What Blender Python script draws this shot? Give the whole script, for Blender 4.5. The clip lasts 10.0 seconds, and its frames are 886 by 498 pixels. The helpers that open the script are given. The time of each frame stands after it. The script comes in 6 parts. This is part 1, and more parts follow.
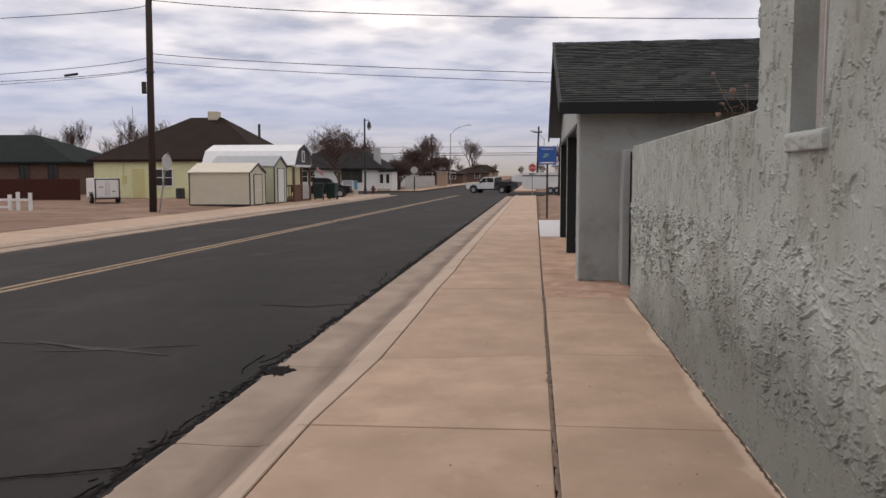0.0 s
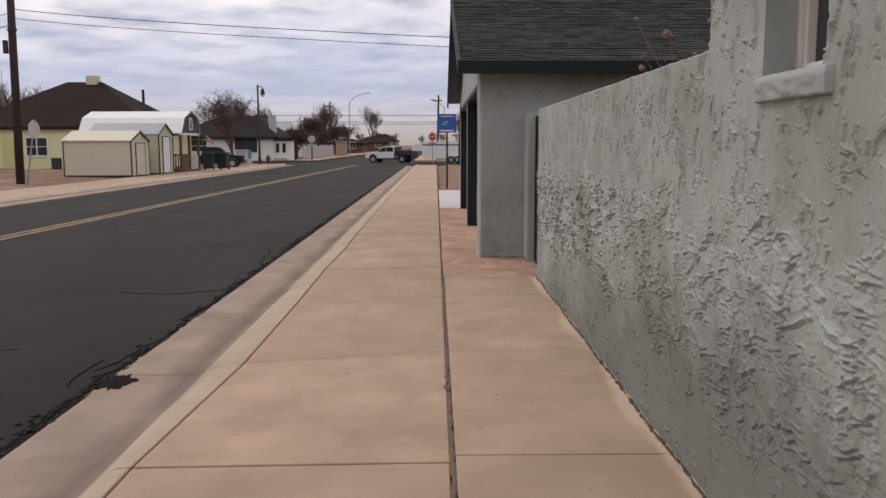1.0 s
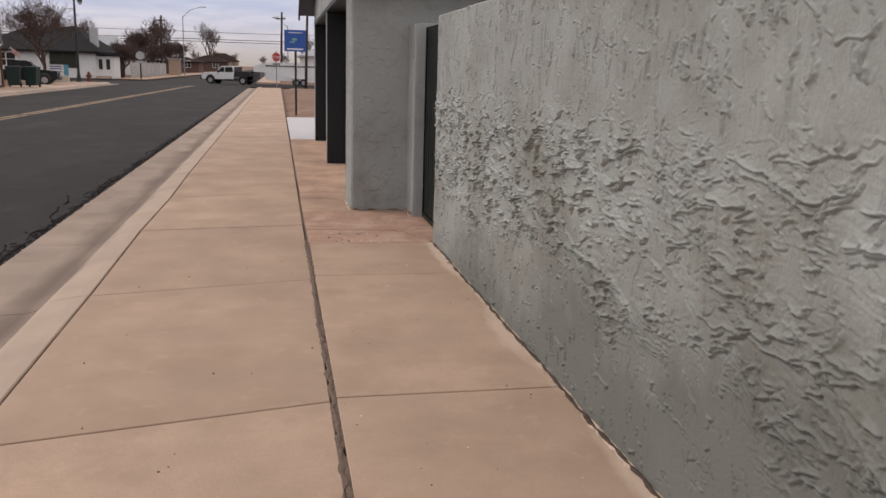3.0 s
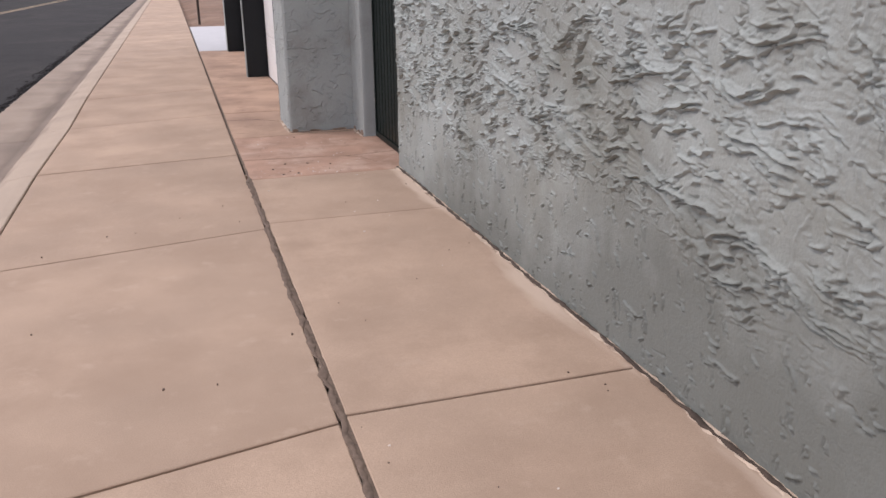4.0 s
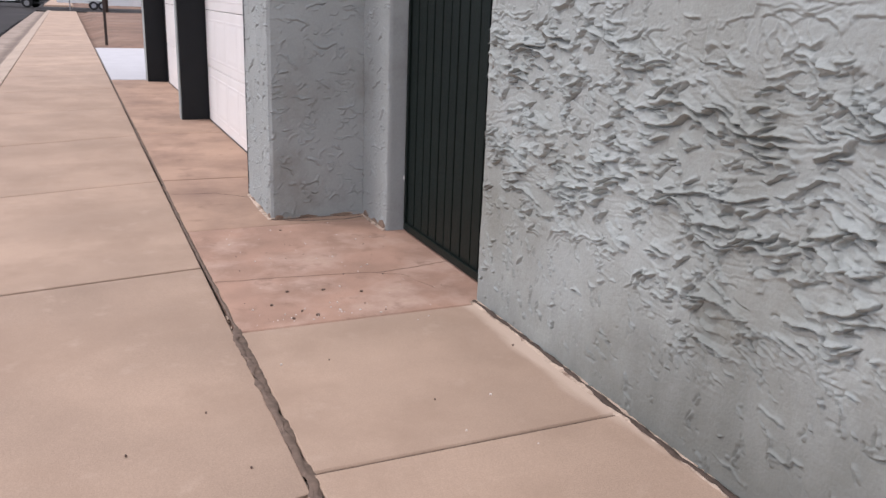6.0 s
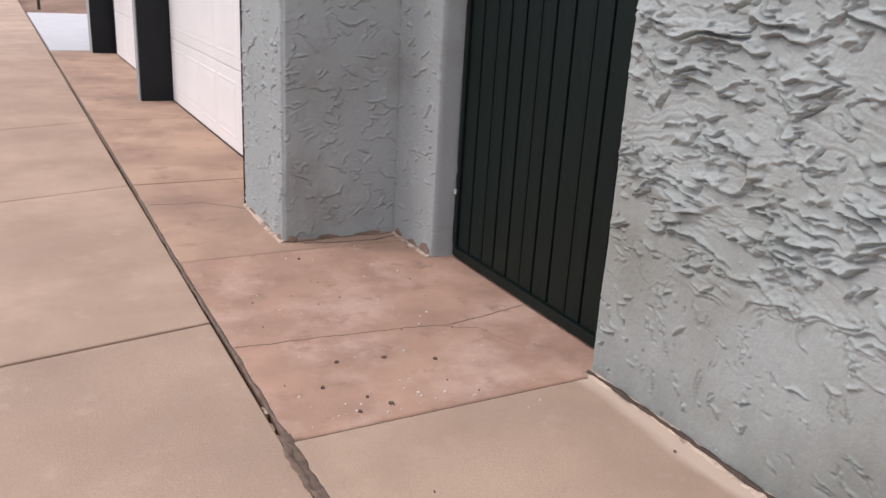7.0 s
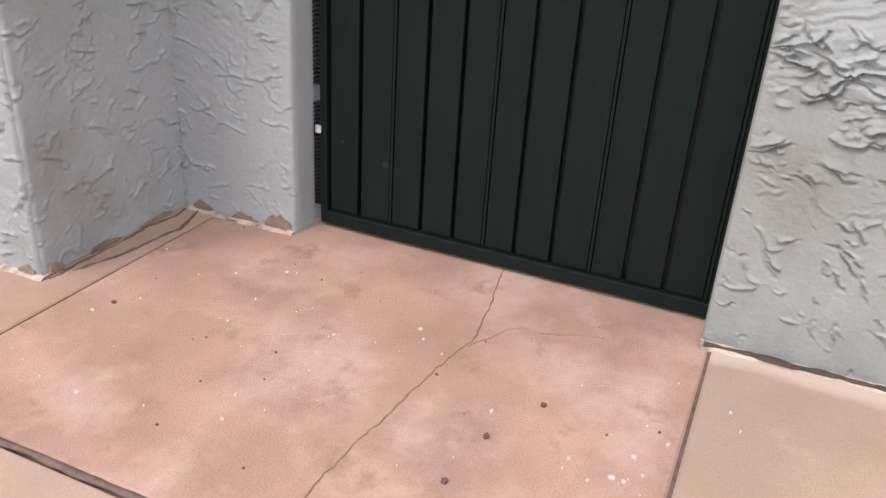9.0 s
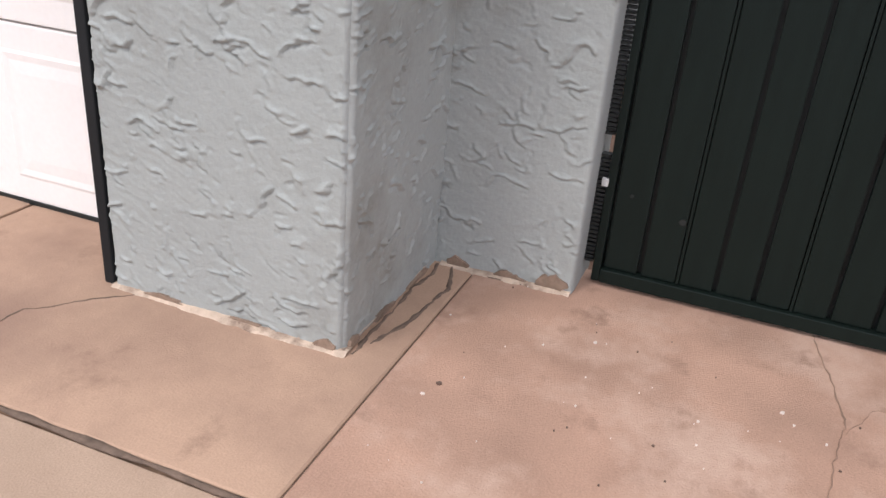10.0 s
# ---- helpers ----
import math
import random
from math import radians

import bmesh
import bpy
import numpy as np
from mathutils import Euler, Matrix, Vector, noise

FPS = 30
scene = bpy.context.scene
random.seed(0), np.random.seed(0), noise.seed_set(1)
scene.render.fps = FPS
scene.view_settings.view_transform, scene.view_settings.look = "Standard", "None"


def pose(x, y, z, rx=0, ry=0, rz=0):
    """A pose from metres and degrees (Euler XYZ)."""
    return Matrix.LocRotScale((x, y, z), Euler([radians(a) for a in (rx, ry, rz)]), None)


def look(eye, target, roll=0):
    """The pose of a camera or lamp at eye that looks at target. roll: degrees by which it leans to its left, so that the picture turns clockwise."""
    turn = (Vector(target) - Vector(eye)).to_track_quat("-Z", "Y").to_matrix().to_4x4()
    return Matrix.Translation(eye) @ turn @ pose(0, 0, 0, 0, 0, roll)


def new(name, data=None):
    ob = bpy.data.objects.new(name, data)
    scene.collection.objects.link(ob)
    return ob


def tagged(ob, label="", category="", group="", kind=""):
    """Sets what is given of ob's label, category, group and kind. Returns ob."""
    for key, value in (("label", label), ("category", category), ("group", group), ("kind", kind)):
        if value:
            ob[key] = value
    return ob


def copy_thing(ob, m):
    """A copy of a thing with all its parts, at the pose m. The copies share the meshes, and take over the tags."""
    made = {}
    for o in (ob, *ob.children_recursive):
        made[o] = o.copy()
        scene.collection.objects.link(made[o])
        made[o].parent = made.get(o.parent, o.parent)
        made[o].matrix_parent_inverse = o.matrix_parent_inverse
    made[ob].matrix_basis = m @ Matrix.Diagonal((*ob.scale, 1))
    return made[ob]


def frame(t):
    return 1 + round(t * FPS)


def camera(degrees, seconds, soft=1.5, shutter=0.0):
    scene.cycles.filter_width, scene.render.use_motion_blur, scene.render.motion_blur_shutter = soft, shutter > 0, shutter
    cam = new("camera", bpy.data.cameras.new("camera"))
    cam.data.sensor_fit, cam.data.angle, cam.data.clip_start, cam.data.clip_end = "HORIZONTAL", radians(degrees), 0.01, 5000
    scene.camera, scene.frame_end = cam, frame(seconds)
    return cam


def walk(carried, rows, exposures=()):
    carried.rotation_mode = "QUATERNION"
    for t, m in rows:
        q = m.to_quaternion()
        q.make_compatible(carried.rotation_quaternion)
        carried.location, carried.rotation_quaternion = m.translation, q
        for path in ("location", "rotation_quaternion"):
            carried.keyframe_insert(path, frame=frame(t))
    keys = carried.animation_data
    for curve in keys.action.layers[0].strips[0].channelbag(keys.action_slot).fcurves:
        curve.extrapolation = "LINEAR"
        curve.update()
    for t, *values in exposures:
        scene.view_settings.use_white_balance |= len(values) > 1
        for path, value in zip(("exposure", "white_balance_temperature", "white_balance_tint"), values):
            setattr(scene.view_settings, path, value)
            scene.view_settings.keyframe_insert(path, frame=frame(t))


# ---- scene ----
cam = camera(57.0, 10.0)
METRES, EYE, TILT, LEAN, TURN = 10.6, 1.44, 0.0, 0.0, 6.4
ROWS = [
    (0.0, 0.0, 0.0, 0.0, -0.01, -5.14, 0.15),
    (0.5, 0.0041, 0.0466, -0.0039, -3.57, -5.68, 0.48),
    (1.0, 0.0155, 0.1, -0.0035, -6.92, -7.27, 0.14),
    (1.5, 0.0185, 0.1523, -0.0041, -7.32, -7.02, -2.84),
    (2.0, 0.0188, 0.2064, -0.0013, -6.51, -6.54, -1.9),
    (2.5, 0.0239, 0.2627, -0.0021, -8.95, -7.39, -0.92),
    (3.0, 0.0263, 0.3116, -0.0084, -17.59, -12.26, -1.62),
    (4.5, 0.0235, 0.4706, -0.0183, -25.5, -19.31, 0.49),
    (5.0, 0.0266, 0.5278, -0.0193, -28.09, -18.25, -0.56),
    (5.5, 0.0333, 0.5861, -0.0214, -31.11, -17.0, -1.51),
    (6.0, 0.0374, 0.6399, -0.0223, -30.23, -16.73, -2.16),
    (7.5, 0.042, 0.79, -0.029, -40.13, -21.56, -2.34),
    (8.0, 0.0422, 0.8345, -0.034, -50.92, -25.38, -1.08),
    (8.5, 0.0399, 0.871, -0.0346, -66.82, -25.65, -3.09),
    (9.0, 0.0386, 0.9102, -0.0385, -72.37, -26.3, -3.31),
    (9.5, 0.0369, 0.9514, -0.0374, -72.83, -25.73, -3.56),
    (10.0, 0.0367, 0.9943, -0.039, -74.34, -25.79, -4.4),
]
walk(cam, [(t, pose(0, 0, EYE, TILT, LEAN, TURN) @ pose(METRES * x, METRES * y, METRES * z, 90 + pitch, roll, yaw)) for t, x, y, z, yaw, pitch, roll in ROWS], [
    (0.0, -0.58, 6900, 13), (1.0, -0.54, 6900, 13.5), (1.5, -0.59, 7000, 13.5), (2.0, -0.73, 7000, 13.5), (2.5, -0.69, 7000, 14), (3.0, -0.43, 6950, 14.5),
    (4.5, 0.00, 6200, 15.5), (5.0, 0.02, 6200, 15), (5.5, 0.13, 6150, 14.5), (6.2, 0.07, 6250, 15.5), (7.5, 0.13, 6350, 14), (8.0, 0.14, 6350, 14), (8.5, 0.40, 6350, 15.5), (9.0, 0.58, 6350, 15.5), (10.0, 0.38, 6350, 12.5)])

# ---- light ----
world = bpy.data.worlds.new("world")
scene.world = world
world.use_nodes = True
SUN_EL, SUN_AZ = 50.0, 300.0


def build_sky():
    nt = world.node_tree
    nt.nodes.clear()
    n = nt.nodes.new
    out, bg = n("ShaderNodeOutputWorld"), n("ShaderNodeBackground")
    sky = n("ShaderNodeTexSky")
    sky.sky_type, sky.sun_disc = "NISHITA", False
    sky.sun_elevation, sky.sun_rotation = radians(SUN_EL), radians(SUN_AZ)
    sky.dust_density, sky.air_density = 1.5, 1.0
    dim = n("ShaderNodeMix")
    dim.data_type, dim.blend_type = "RGBA", "MULTIPLY"
    dim.inputs[0].default_value = 1.0
    dim.inputs[7].default_value = (0.25, 0.235, 0.235, 1)
    tc, sep = n("ShaderNodeTexCoord"), n("ShaderNodeSeparateXYZ")
    air, airmix = n("ShaderNodeValToRGB"), n("ShaderNodeMix")
    airmix.data_type = "RGBA"
    airmix.inputs[0].default_value = 0.8
    stops = air.color_ramp.elements
    stops[0].position, stops[0].color = 0.0, (0.95, 0.88, 0.82, 1)
    stops[1].position, stops[1].color = 1.0, (0.90, 0.92, 0.97, 1)
    for at, color in ((0.03, (1.12, 1.16, 1.42, 1)), (0.07, (0.80, 0.96, 1.46, 1)), (0.12, (0.78, 0.94, 1.46, 1)), (0.19, (1.05, 1.14, 1.46, 1)), (0.30, (1.15, 1.16, 1.25, 1))):
        e = stops.new(at)
        e.color = color
    # cloud layers lie on a flat sheet overhead: the direction divided by its height
    add = n("ShaderNodeMath")
    add.operation, add.inputs[1].default_value = "ADD", 0.10
    clampz = n("ShaderNodeMath")
    clampz.operation, clampz.inputs[1].default_value = "MAXIMUM", 0.0
    dx, dy = n("ShaderNodeMath"), n("ShaderNodeMath")
    dx.operation = dy.operation = "DIVIDE"
    comb = n("ShaderNodeCombineXYZ")
    noise1, noise2 = n("ShaderNodeTexNoise"), n("ShaderNodeTexNoise")
    noise1.inputs["Scale"].default_value, noise1.inputs["Detail"].default_value = 0.6, 7
    noise1.inputs["Roughness"].default_value, noise1.inputs["Distortion"].default_value = 0.55, 0.5
    noise2.inputs["Scale"].default_value, noise2.inputs["Detail"].default_value = 2.4, 6
    ramp, ramp2 = n("ShaderNodeValToRGB"), n("ShaderNodeValToRGB")
    ramp.color_ramp.elements[0].position, ramp.color_ramp.elements[0].color = 0.34, (0.30, 0.30, 0.30, 1)
    ramp.color_ramp.elements[1].position, ramp.color_ramp.elements[1].color = 0.60, (1, 1, 1, 1)
    ramp2.color_ramp.elements[0].position, ramp2.color_ramp.elements[0].color = 0.32, (1.00, 1.06, 1.30, 1)
    ramp2.color_ramp.elements[1].position, ramp2.color_ramp.elements[1].color = 0.58, (2.45, 2.38, 2.40, 1)
    mix = n("ShaderNodeMix")
    mix.data_type = "RGBA"
    # a warm pale strip low over the horizon
    low = n("ShaderNodeMapRange")
    low.inputs[1].default_value, low.inputs[2].default_value = 0.0, 0.05
    low.inputs[3].default_value, low.inputs[4].default_value = 0.4, 0.0
    thin = n("ShaderNodeMapRange")
    thin.inputs[1].default_value, thin.inputs[2].default_value = 0.07, 0.18
    thin.inputs[3].default_value, thin.inputs[4].default_value = 0.15, 1.0
    cover = n("ShaderNodeMath")
    cover.operation = "MULTIPLY"
    mixl = n("ShaderNodeMix")
    mixl.data_type = "RGBA"
    mixl.inputs[7].default_value = (0.86, 0.82, 0.80, 1)
    L = nt.links.new
    L(tc.outputs["Generated"], sep.inputs[0])
    L(sep.outputs[2], clampz.inputs[0])
    L(clampz.outputs[0], add.inputs[0])
    L(sep.outputs[0], dx.inputs[0]), L(add.outputs[0], dx.inputs[1])
    L(sep.outputs[1], dy.inputs[0]), L(add.outputs[0], dy.inputs[1])
    L(dx.outputs[0], comb.inputs[0]), L(dy.outputs[0], comb.inputs[1])
    L(comb.outputs[0], noise1.inputs["Vector"]), L(comb.outputs[0], noise2.inputs["Vector"])
    L(noise1.outputs[0], ramp.inputs[0]), L(noise2.outputs[0], ramp2.inputs[0])
    L(sky.outputs[0], dim.inputs[6])
    L(sep.outputs[2], thin.inputs[0]), L(thin.outputs[0], cover.inputs[0]), L(ramp.outputs[0], cover.inputs[1])
    L(cover.outputs[0], mix.inputs[0]), L(sep.outputs[2], air.inputs[0]), L(dim.outputs[2], airmix.inputs[6]), L(air.outputs[0], airmix.inputs[7])
    L(airmix.outputs[2], mix.inputs[6]), L(ramp2.outputs[0], mix.inputs[7])
    L(sep.outputs[2], low.inputs[0]), L(low.outputs[0], mixl.inputs[0]), L(mix.outputs[2], mixl.inputs[6])
    L(mixl.outputs[2], bg.inputs[0])
    bg.inputs[1].default_value = 0.70
    L(bg.outputs[0], out.inputs[0])


build_sky()
sun = new("sun", bpy.data.lights.new("sun", "SUN"))
sun.data.energy, sun.data.angle, sun.data.color = 1.2, radians(20), (1.0, 0.95, 0.90)
sun.matrix_world = look((-15.6, 9, 21.5), (0, 0, 0))


# ---- materials ----
def mat(name, color, rough=0.8, metal=0.0, var=0.15, scale=3.0, grain=60.0, grain_amt=0.08, bump=0.2, bump_scale=None,
        stretch=(1, 1, 1), dark=None, dark_at=(0.55, 0.75), dark_scale=1.0, island=0.0, spec=0.5, per_object=0.0, spots=None, spots_at=(0.62, 0.70), spots_scale=9.0):
    """A painted, mineral or wooden surface: base colour, slow mottling, fine grain, stains of its own and fine relief."""
    m = bpy.data.materials.new(name)
    m.use_nodes = True
    nt = m.node_tree
    b = nt.nodes["Principled BSDF"]
    b.inputs["Roughness"].default_value, b.inputs["Metallic"].default_value = rough, metal
    b.inputs["Specular IOR Level"].default_value = spec
    n, L = nt.nodes.new, nt.links.new
    tc, mp = n("ShaderNodeTexCoord"), n("ShaderNodeMapping")
    mp.inputs["Scale"].default_value = stretch
    L(tc.outputs["Object"], mp.inputs[0])
    slow, fine = n("ShaderNodeTexNoise"), n("ShaderNodeTexNoise")
    slow.inputs["Scale"].default_value, slow.inputs["Detail"].default_value = scale, 5
    fine.inputs["Scale"].default_value, fine.inputs["Detail"].default_value = grain, 4
    L(mp.outputs[0], slow.inputs["Vector"]), L(mp.outputs[0], fine.inputs["Vector"])

    def scaled(src, amount):
        r = n("ShaderNodeMapRange")
        r.inputs[1].default_value, r.inputs[2].default_value = 0.25, 0.75
        r.inputs[3].default_value, r.inputs[4].default_value = 1 - amount, 1 + amount
        L(src, r.inputs[0])
        return r.outputs[0]

    def times(a, c):
        x = n("ShaderNodeMix")
        x.data_type, x.blend_type = "RGBA", "MULTIPLY"
        x.inputs[0].default_value = 1
        L(a, x.inputs[6]), L(c, x.inputs[7])
        return x.outputs[2]

    rgb = n("ShaderNodeRGB")
    rgb.outputs[0].default_value = (*color, 1)
    col = times(rgb.outputs[0], scaled(slow.outputs[0], var))
    col = times(col, scaled(fine.outputs[0], grain_amt))
    if island:
        g = n("ShaderNodeNewGeometry")
        r = n("ShaderNodeMapRange")
        r.inputs[3].default_value, r.inputs[4].default_value = 1 - island, 1 + island
        L(g.outputs["Random Per Island"], r.inputs[0])
        col = times(col, r.outputs[0])
    if per_object:
        g = n("ShaderNodeObjectInfo")
        r = n("ShaderNodeMapRange")
        r.inputs[3].default_value, r.inputs[4].default_value = 1 - per_object, 1 + per_object
        L(g.outputs["Random"], r.inputs[0])
        col = times(col, r.outputs[0])
    for dark, dark_at, dark_scale in [q for q in ((dark, dark_at, dark_scale), (spots, spots_at, spots_scale)) if q[0]]:
        st = n("ShaderNodeTexNoise")
        st.inputs["Scale"].default_value, st.inputs["Detail"].default_value = dark_scale, 7
        st.inputs["Roughness"].default_value = 0.65
        L(mp.outputs[0], st.inputs["Vector"])
        r = n("ShaderNodeMapRange")
        r.inputs[1].default_value, r.inputs[2].default_value = dark_at
        L(st.outputs[0], r.inputs[0])
        x = n("ShaderNodeMix")
        x.data_type = "RGBA"
        x.inputs[7].default_value = (*dark, 1)
        L(r.outputs[0], x.inputs[0]), L(col, x.inputs[6])
        col = x.outputs[2]
    L(col, b.inputs["Base Color"])
    if bump:
        bp = n("ShaderNodeBump")
        bp.inputs["Strength"].default_value, bp.inputs["Distance"].default_value = bump, 0.01
        src = fine
        if bump_scale:
            src = n("ShaderNodeTexNoise")
            src.inputs["Scale"].default_value, src.inputs["Detail"].default_value = bump_scale, 6
            L(mp.outputs[0], src.inputs["Vector"])
        L(src.outputs[0], bp.inputs["Height"]), L(bp.outputs[0], b.inputs["Normal"])
    return m


def glassy(name, color, rough=0.08):
    m = mat(name, color, rough=rough, var=0.05, bump=0, grain_amt=0.02)
    m.node_tree.nodes["Principled BSDF"].inputs["IOR"].default_value = 1.5
    return m


M_STUCCO = mat("sage_grey_stucco", (0.350, 0.373, 0.358), rough=0.75, var=0.09, scale=2.0, grain=90, grain_amt=0.05, bump=0.22, bump_scale=110,
               dark=(0.225, 0.222, 0.195), dark_at=(0.52, 0.74), dark_scale=1.7)
M_WEATHERED = mat("weathered_sage_stucco", (0.368, 0.393, 0.372), rough=0.75, var=0.12, scale=2.0, grain=90, grain_amt=0.07, bump=0.25, bump_scale=110,
                  dark=(0.225, 0.226, 0.19), dark_at=(0.44, 0.74), dark_scale=1.5)
M_SLAB = mat("tan_concrete", (0.428, 0.306, 0.223), rough=0.9, var=0.15, scale=1.7, grain=240, grain_amt=0.13, bump=0.2, per_object=0.07,
             dark=(0.355, 0.248, 0.177), dark_at=(0.46, 0.74), dark_scale=1.9, spots=(0.49, 0.363, 0.274), spots_at=(0.58, 0.82), spots_scale=6.5)
M_BROWN_SLAB = mat("brown_stained_concrete", (0.412, 0.256, 0.184), rough=0.9, var=0.24, scale=3.4, grain=200, grain_amt=0.12, bump=0.25,
                   dark=(0.55, 0.385, 0.298), dark_at=(0.48, 0.68), dark_scale=2.7, spots=(0.29, 0.175, 0.125), spots_at=(0.57, 0.72), spots_scale=7.0)
M_DRIVE_SLAB = mat("drive_concrete", (0.44, 0.292, 0.205), rough=0.9, var=0.18, scale=1.6, grain=200, grain_amt=0.08, bump=0.2,
                   dark=(0.27, 0.17, 0.125), dark_at=(0.46, 0.72), dark_scale=1.3, spots=(0.25, 0.155, 0.11), spots_at=(0.58, 0.74), spots_scale=5.0)
M_PALE_SLAB = mat("pale_grey_concrete", (0.52, 0.51, 0.52), rough=0.9, var=0.06, grain=200, bump=0.1)
M_CURB = mat("curb_concrete", (0.43, 0.335, 0.26), rough=0.9, var=0.12, scale=2.0, grain=200, grain_amt=0.08, bump=0.15)
WALL_FOOT = 1.10
M_GUTTER = mat("gutter_concrete", (0.325, 0.252, 0.198), rough=0.9, var=0.18, scale=1.6, grain=200, grain_amt=0.08, bump=0.15,
               dark=(0.24, 0.18, 0.14), dark_at=(0.48, 0.70), dark_scale=1.4)


def flow_stain(m, x, width, color):
    """Lays the dark silt stain that water leaves along a gutter's low line, broken up by noise."""
    nt = m.node_tree
    n, L = nt.nodes.new, nt.links.new
    b = nt.nodes["Principled BSDF"]
    src = b.inputs["Base Color"].links[0].from_socket
    tc, sep, ns = n("ShaderNodeTexCoord"), n("ShaderNodeSeparateXYZ"), n("ShaderNodeTexNoise")
    mp = n("ShaderNodeMapping")
    mp.inputs["Scale"].default_value = (3.0, 0.8, 1)
    ns.inputs["Scale"].default_value, ns.inputs["Detail"].default_value = 1.3, 6
    off, ab, r, add = n("ShaderNodeMath"), n("ShaderNodeMath"), n("ShaderNodeMapRange"), n("ShaderNodeMath")
    off.inputs[1].default_value, ab.operation = -x, "ABSOLUTE"
    add.operation = "MULTIPLY_ADD"
    add.inputs[1].default_value, add.inputs[2].default_value = -0.34, 0.17
    fin = n("ShaderNodeMath")
    r.inputs[1].default_value, r.inputs[2].default_value = 0.0, width
    r.inputs[3].default_value, r.inputs[4].default_value = 0.85, 0.0
    mx = n("ShaderNodeMix")
    mx.data_type = "RGBA"
    mx.inputs[7].default_value = (*color, 1)
    L(tc.outputs["Object"], sep.inputs[0]), L(tc.outputs["Object"], mp.inputs[0]), L(mp.outputs[0], ns.inputs["Vector"])
    L(sep.outputs[0], off.inputs[0]), L(off.outputs[0], ab.inputs[0])
    L(ns.outputs[0], add.inputs[0])
    L(ab.outputs[0], fin.inputs[0]), L(add.outputs[0], fin.inputs[1]), L(fin.outputs[0], r.inputs[0])
    L(r.outputs[0], mx.inputs[0]), L(src, mx.inputs[6]), L(mx.outputs[2], b.inputs["Base Color"])


def stain_and_shade(m, color):
    """Darkens the wall's lower part in long uneven tongues, stain and painted shade in one colour; thick in places,
    missing in others.
    """
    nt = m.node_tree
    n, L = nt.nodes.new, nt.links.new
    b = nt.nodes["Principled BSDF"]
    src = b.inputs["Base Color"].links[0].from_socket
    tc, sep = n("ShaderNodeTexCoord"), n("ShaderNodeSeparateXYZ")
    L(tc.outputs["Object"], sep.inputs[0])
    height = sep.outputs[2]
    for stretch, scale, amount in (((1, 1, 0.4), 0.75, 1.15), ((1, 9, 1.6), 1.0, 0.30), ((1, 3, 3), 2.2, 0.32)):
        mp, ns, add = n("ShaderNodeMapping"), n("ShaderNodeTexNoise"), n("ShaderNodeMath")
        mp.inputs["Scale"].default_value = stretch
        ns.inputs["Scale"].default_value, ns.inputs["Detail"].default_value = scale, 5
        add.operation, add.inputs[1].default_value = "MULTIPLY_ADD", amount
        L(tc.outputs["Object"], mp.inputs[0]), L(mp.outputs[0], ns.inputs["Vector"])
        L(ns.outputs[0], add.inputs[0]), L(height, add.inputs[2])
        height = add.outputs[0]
    # the darkening thins out towards the wall's gate end
    fade_end, add = n("ShaderNodeMapRange"), n("ShaderNodeMath")
    fade_end.inputs[1].default_value, fade_end.inputs[2].default_value = 8.2, 9.2
    fade_end.inputs[3].default_value, fade_end.inputs[4].default_value = 0.0, 0.35
    L(sep.outputs[1], fade_end.inputs[0]), L(fade_end.outputs[0], add.inputs[0]), L(height, add.inputs[1])
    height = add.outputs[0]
    # the painted darkening climbs highest on the stretch by the building
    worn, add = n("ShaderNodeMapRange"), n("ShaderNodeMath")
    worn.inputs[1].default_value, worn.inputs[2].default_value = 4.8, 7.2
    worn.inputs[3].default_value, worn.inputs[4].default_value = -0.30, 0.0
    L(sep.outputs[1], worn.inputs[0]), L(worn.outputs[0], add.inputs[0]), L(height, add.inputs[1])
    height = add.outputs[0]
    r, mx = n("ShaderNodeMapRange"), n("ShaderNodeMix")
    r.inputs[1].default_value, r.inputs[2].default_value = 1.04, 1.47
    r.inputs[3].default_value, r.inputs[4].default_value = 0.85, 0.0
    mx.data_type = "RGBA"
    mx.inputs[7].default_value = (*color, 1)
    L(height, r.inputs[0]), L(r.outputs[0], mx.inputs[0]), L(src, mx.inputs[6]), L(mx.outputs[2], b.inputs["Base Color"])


# dirt stain plus the shade low on the wall, both mixed into the base colour
stain_and_shade(M_WEATHERED, (0.152, 0.160, 0.143))
flow_stain(M_SLAB, WALL_FOOT - 0.01, 0.05, (0.60, 0.47, 0.37))
flow_stain(M_GUTTER, -1.55, 0.19, (0.15, 0.11, 0.085))
flow_stain(M_CURB, -1.53, 0.10, (0.17, 0.125, 0.095))
M_JOINT = mat("joint_filler", (0.075, 0.053, 0.040), rough=0.95, var=0.3, scale=30, bump=0.4)
M_FILL = mat("brown_joint_sand", (0.15, 0.105, 0.078), rough=0.95, var=0.3, scale=30, bump=0.4)
M_ASPHALT = mat("asphalt", (0.0225, 0.0197, 0.0192), spec=0.22, rough=0.85, var=0.36, scale=0.5, grain=220, grain_amt=0.25, bump=0.35, stretch=(1, 0.45, 1),
                dark=(0.043, 0.037, 0.034), dark_at=(0.50, 0.72), dark_scale=0.8, spots=(0.017, 0.015, 0.0145), spots_at=(0.54, 0.72), spots_scale=2.1)
M_TAR = mat("crack_tar", (0.016, 0.014, 0.014), spec=0.08, rough=1.0, var=0.3, scale=9, bump=0.5)
M_CHALK = mat("worn_chalk", (0.055, 0.052, 0.051), spec=0.2, rough=0.9, var=0.3, scale=6, grain_amt=0.3)
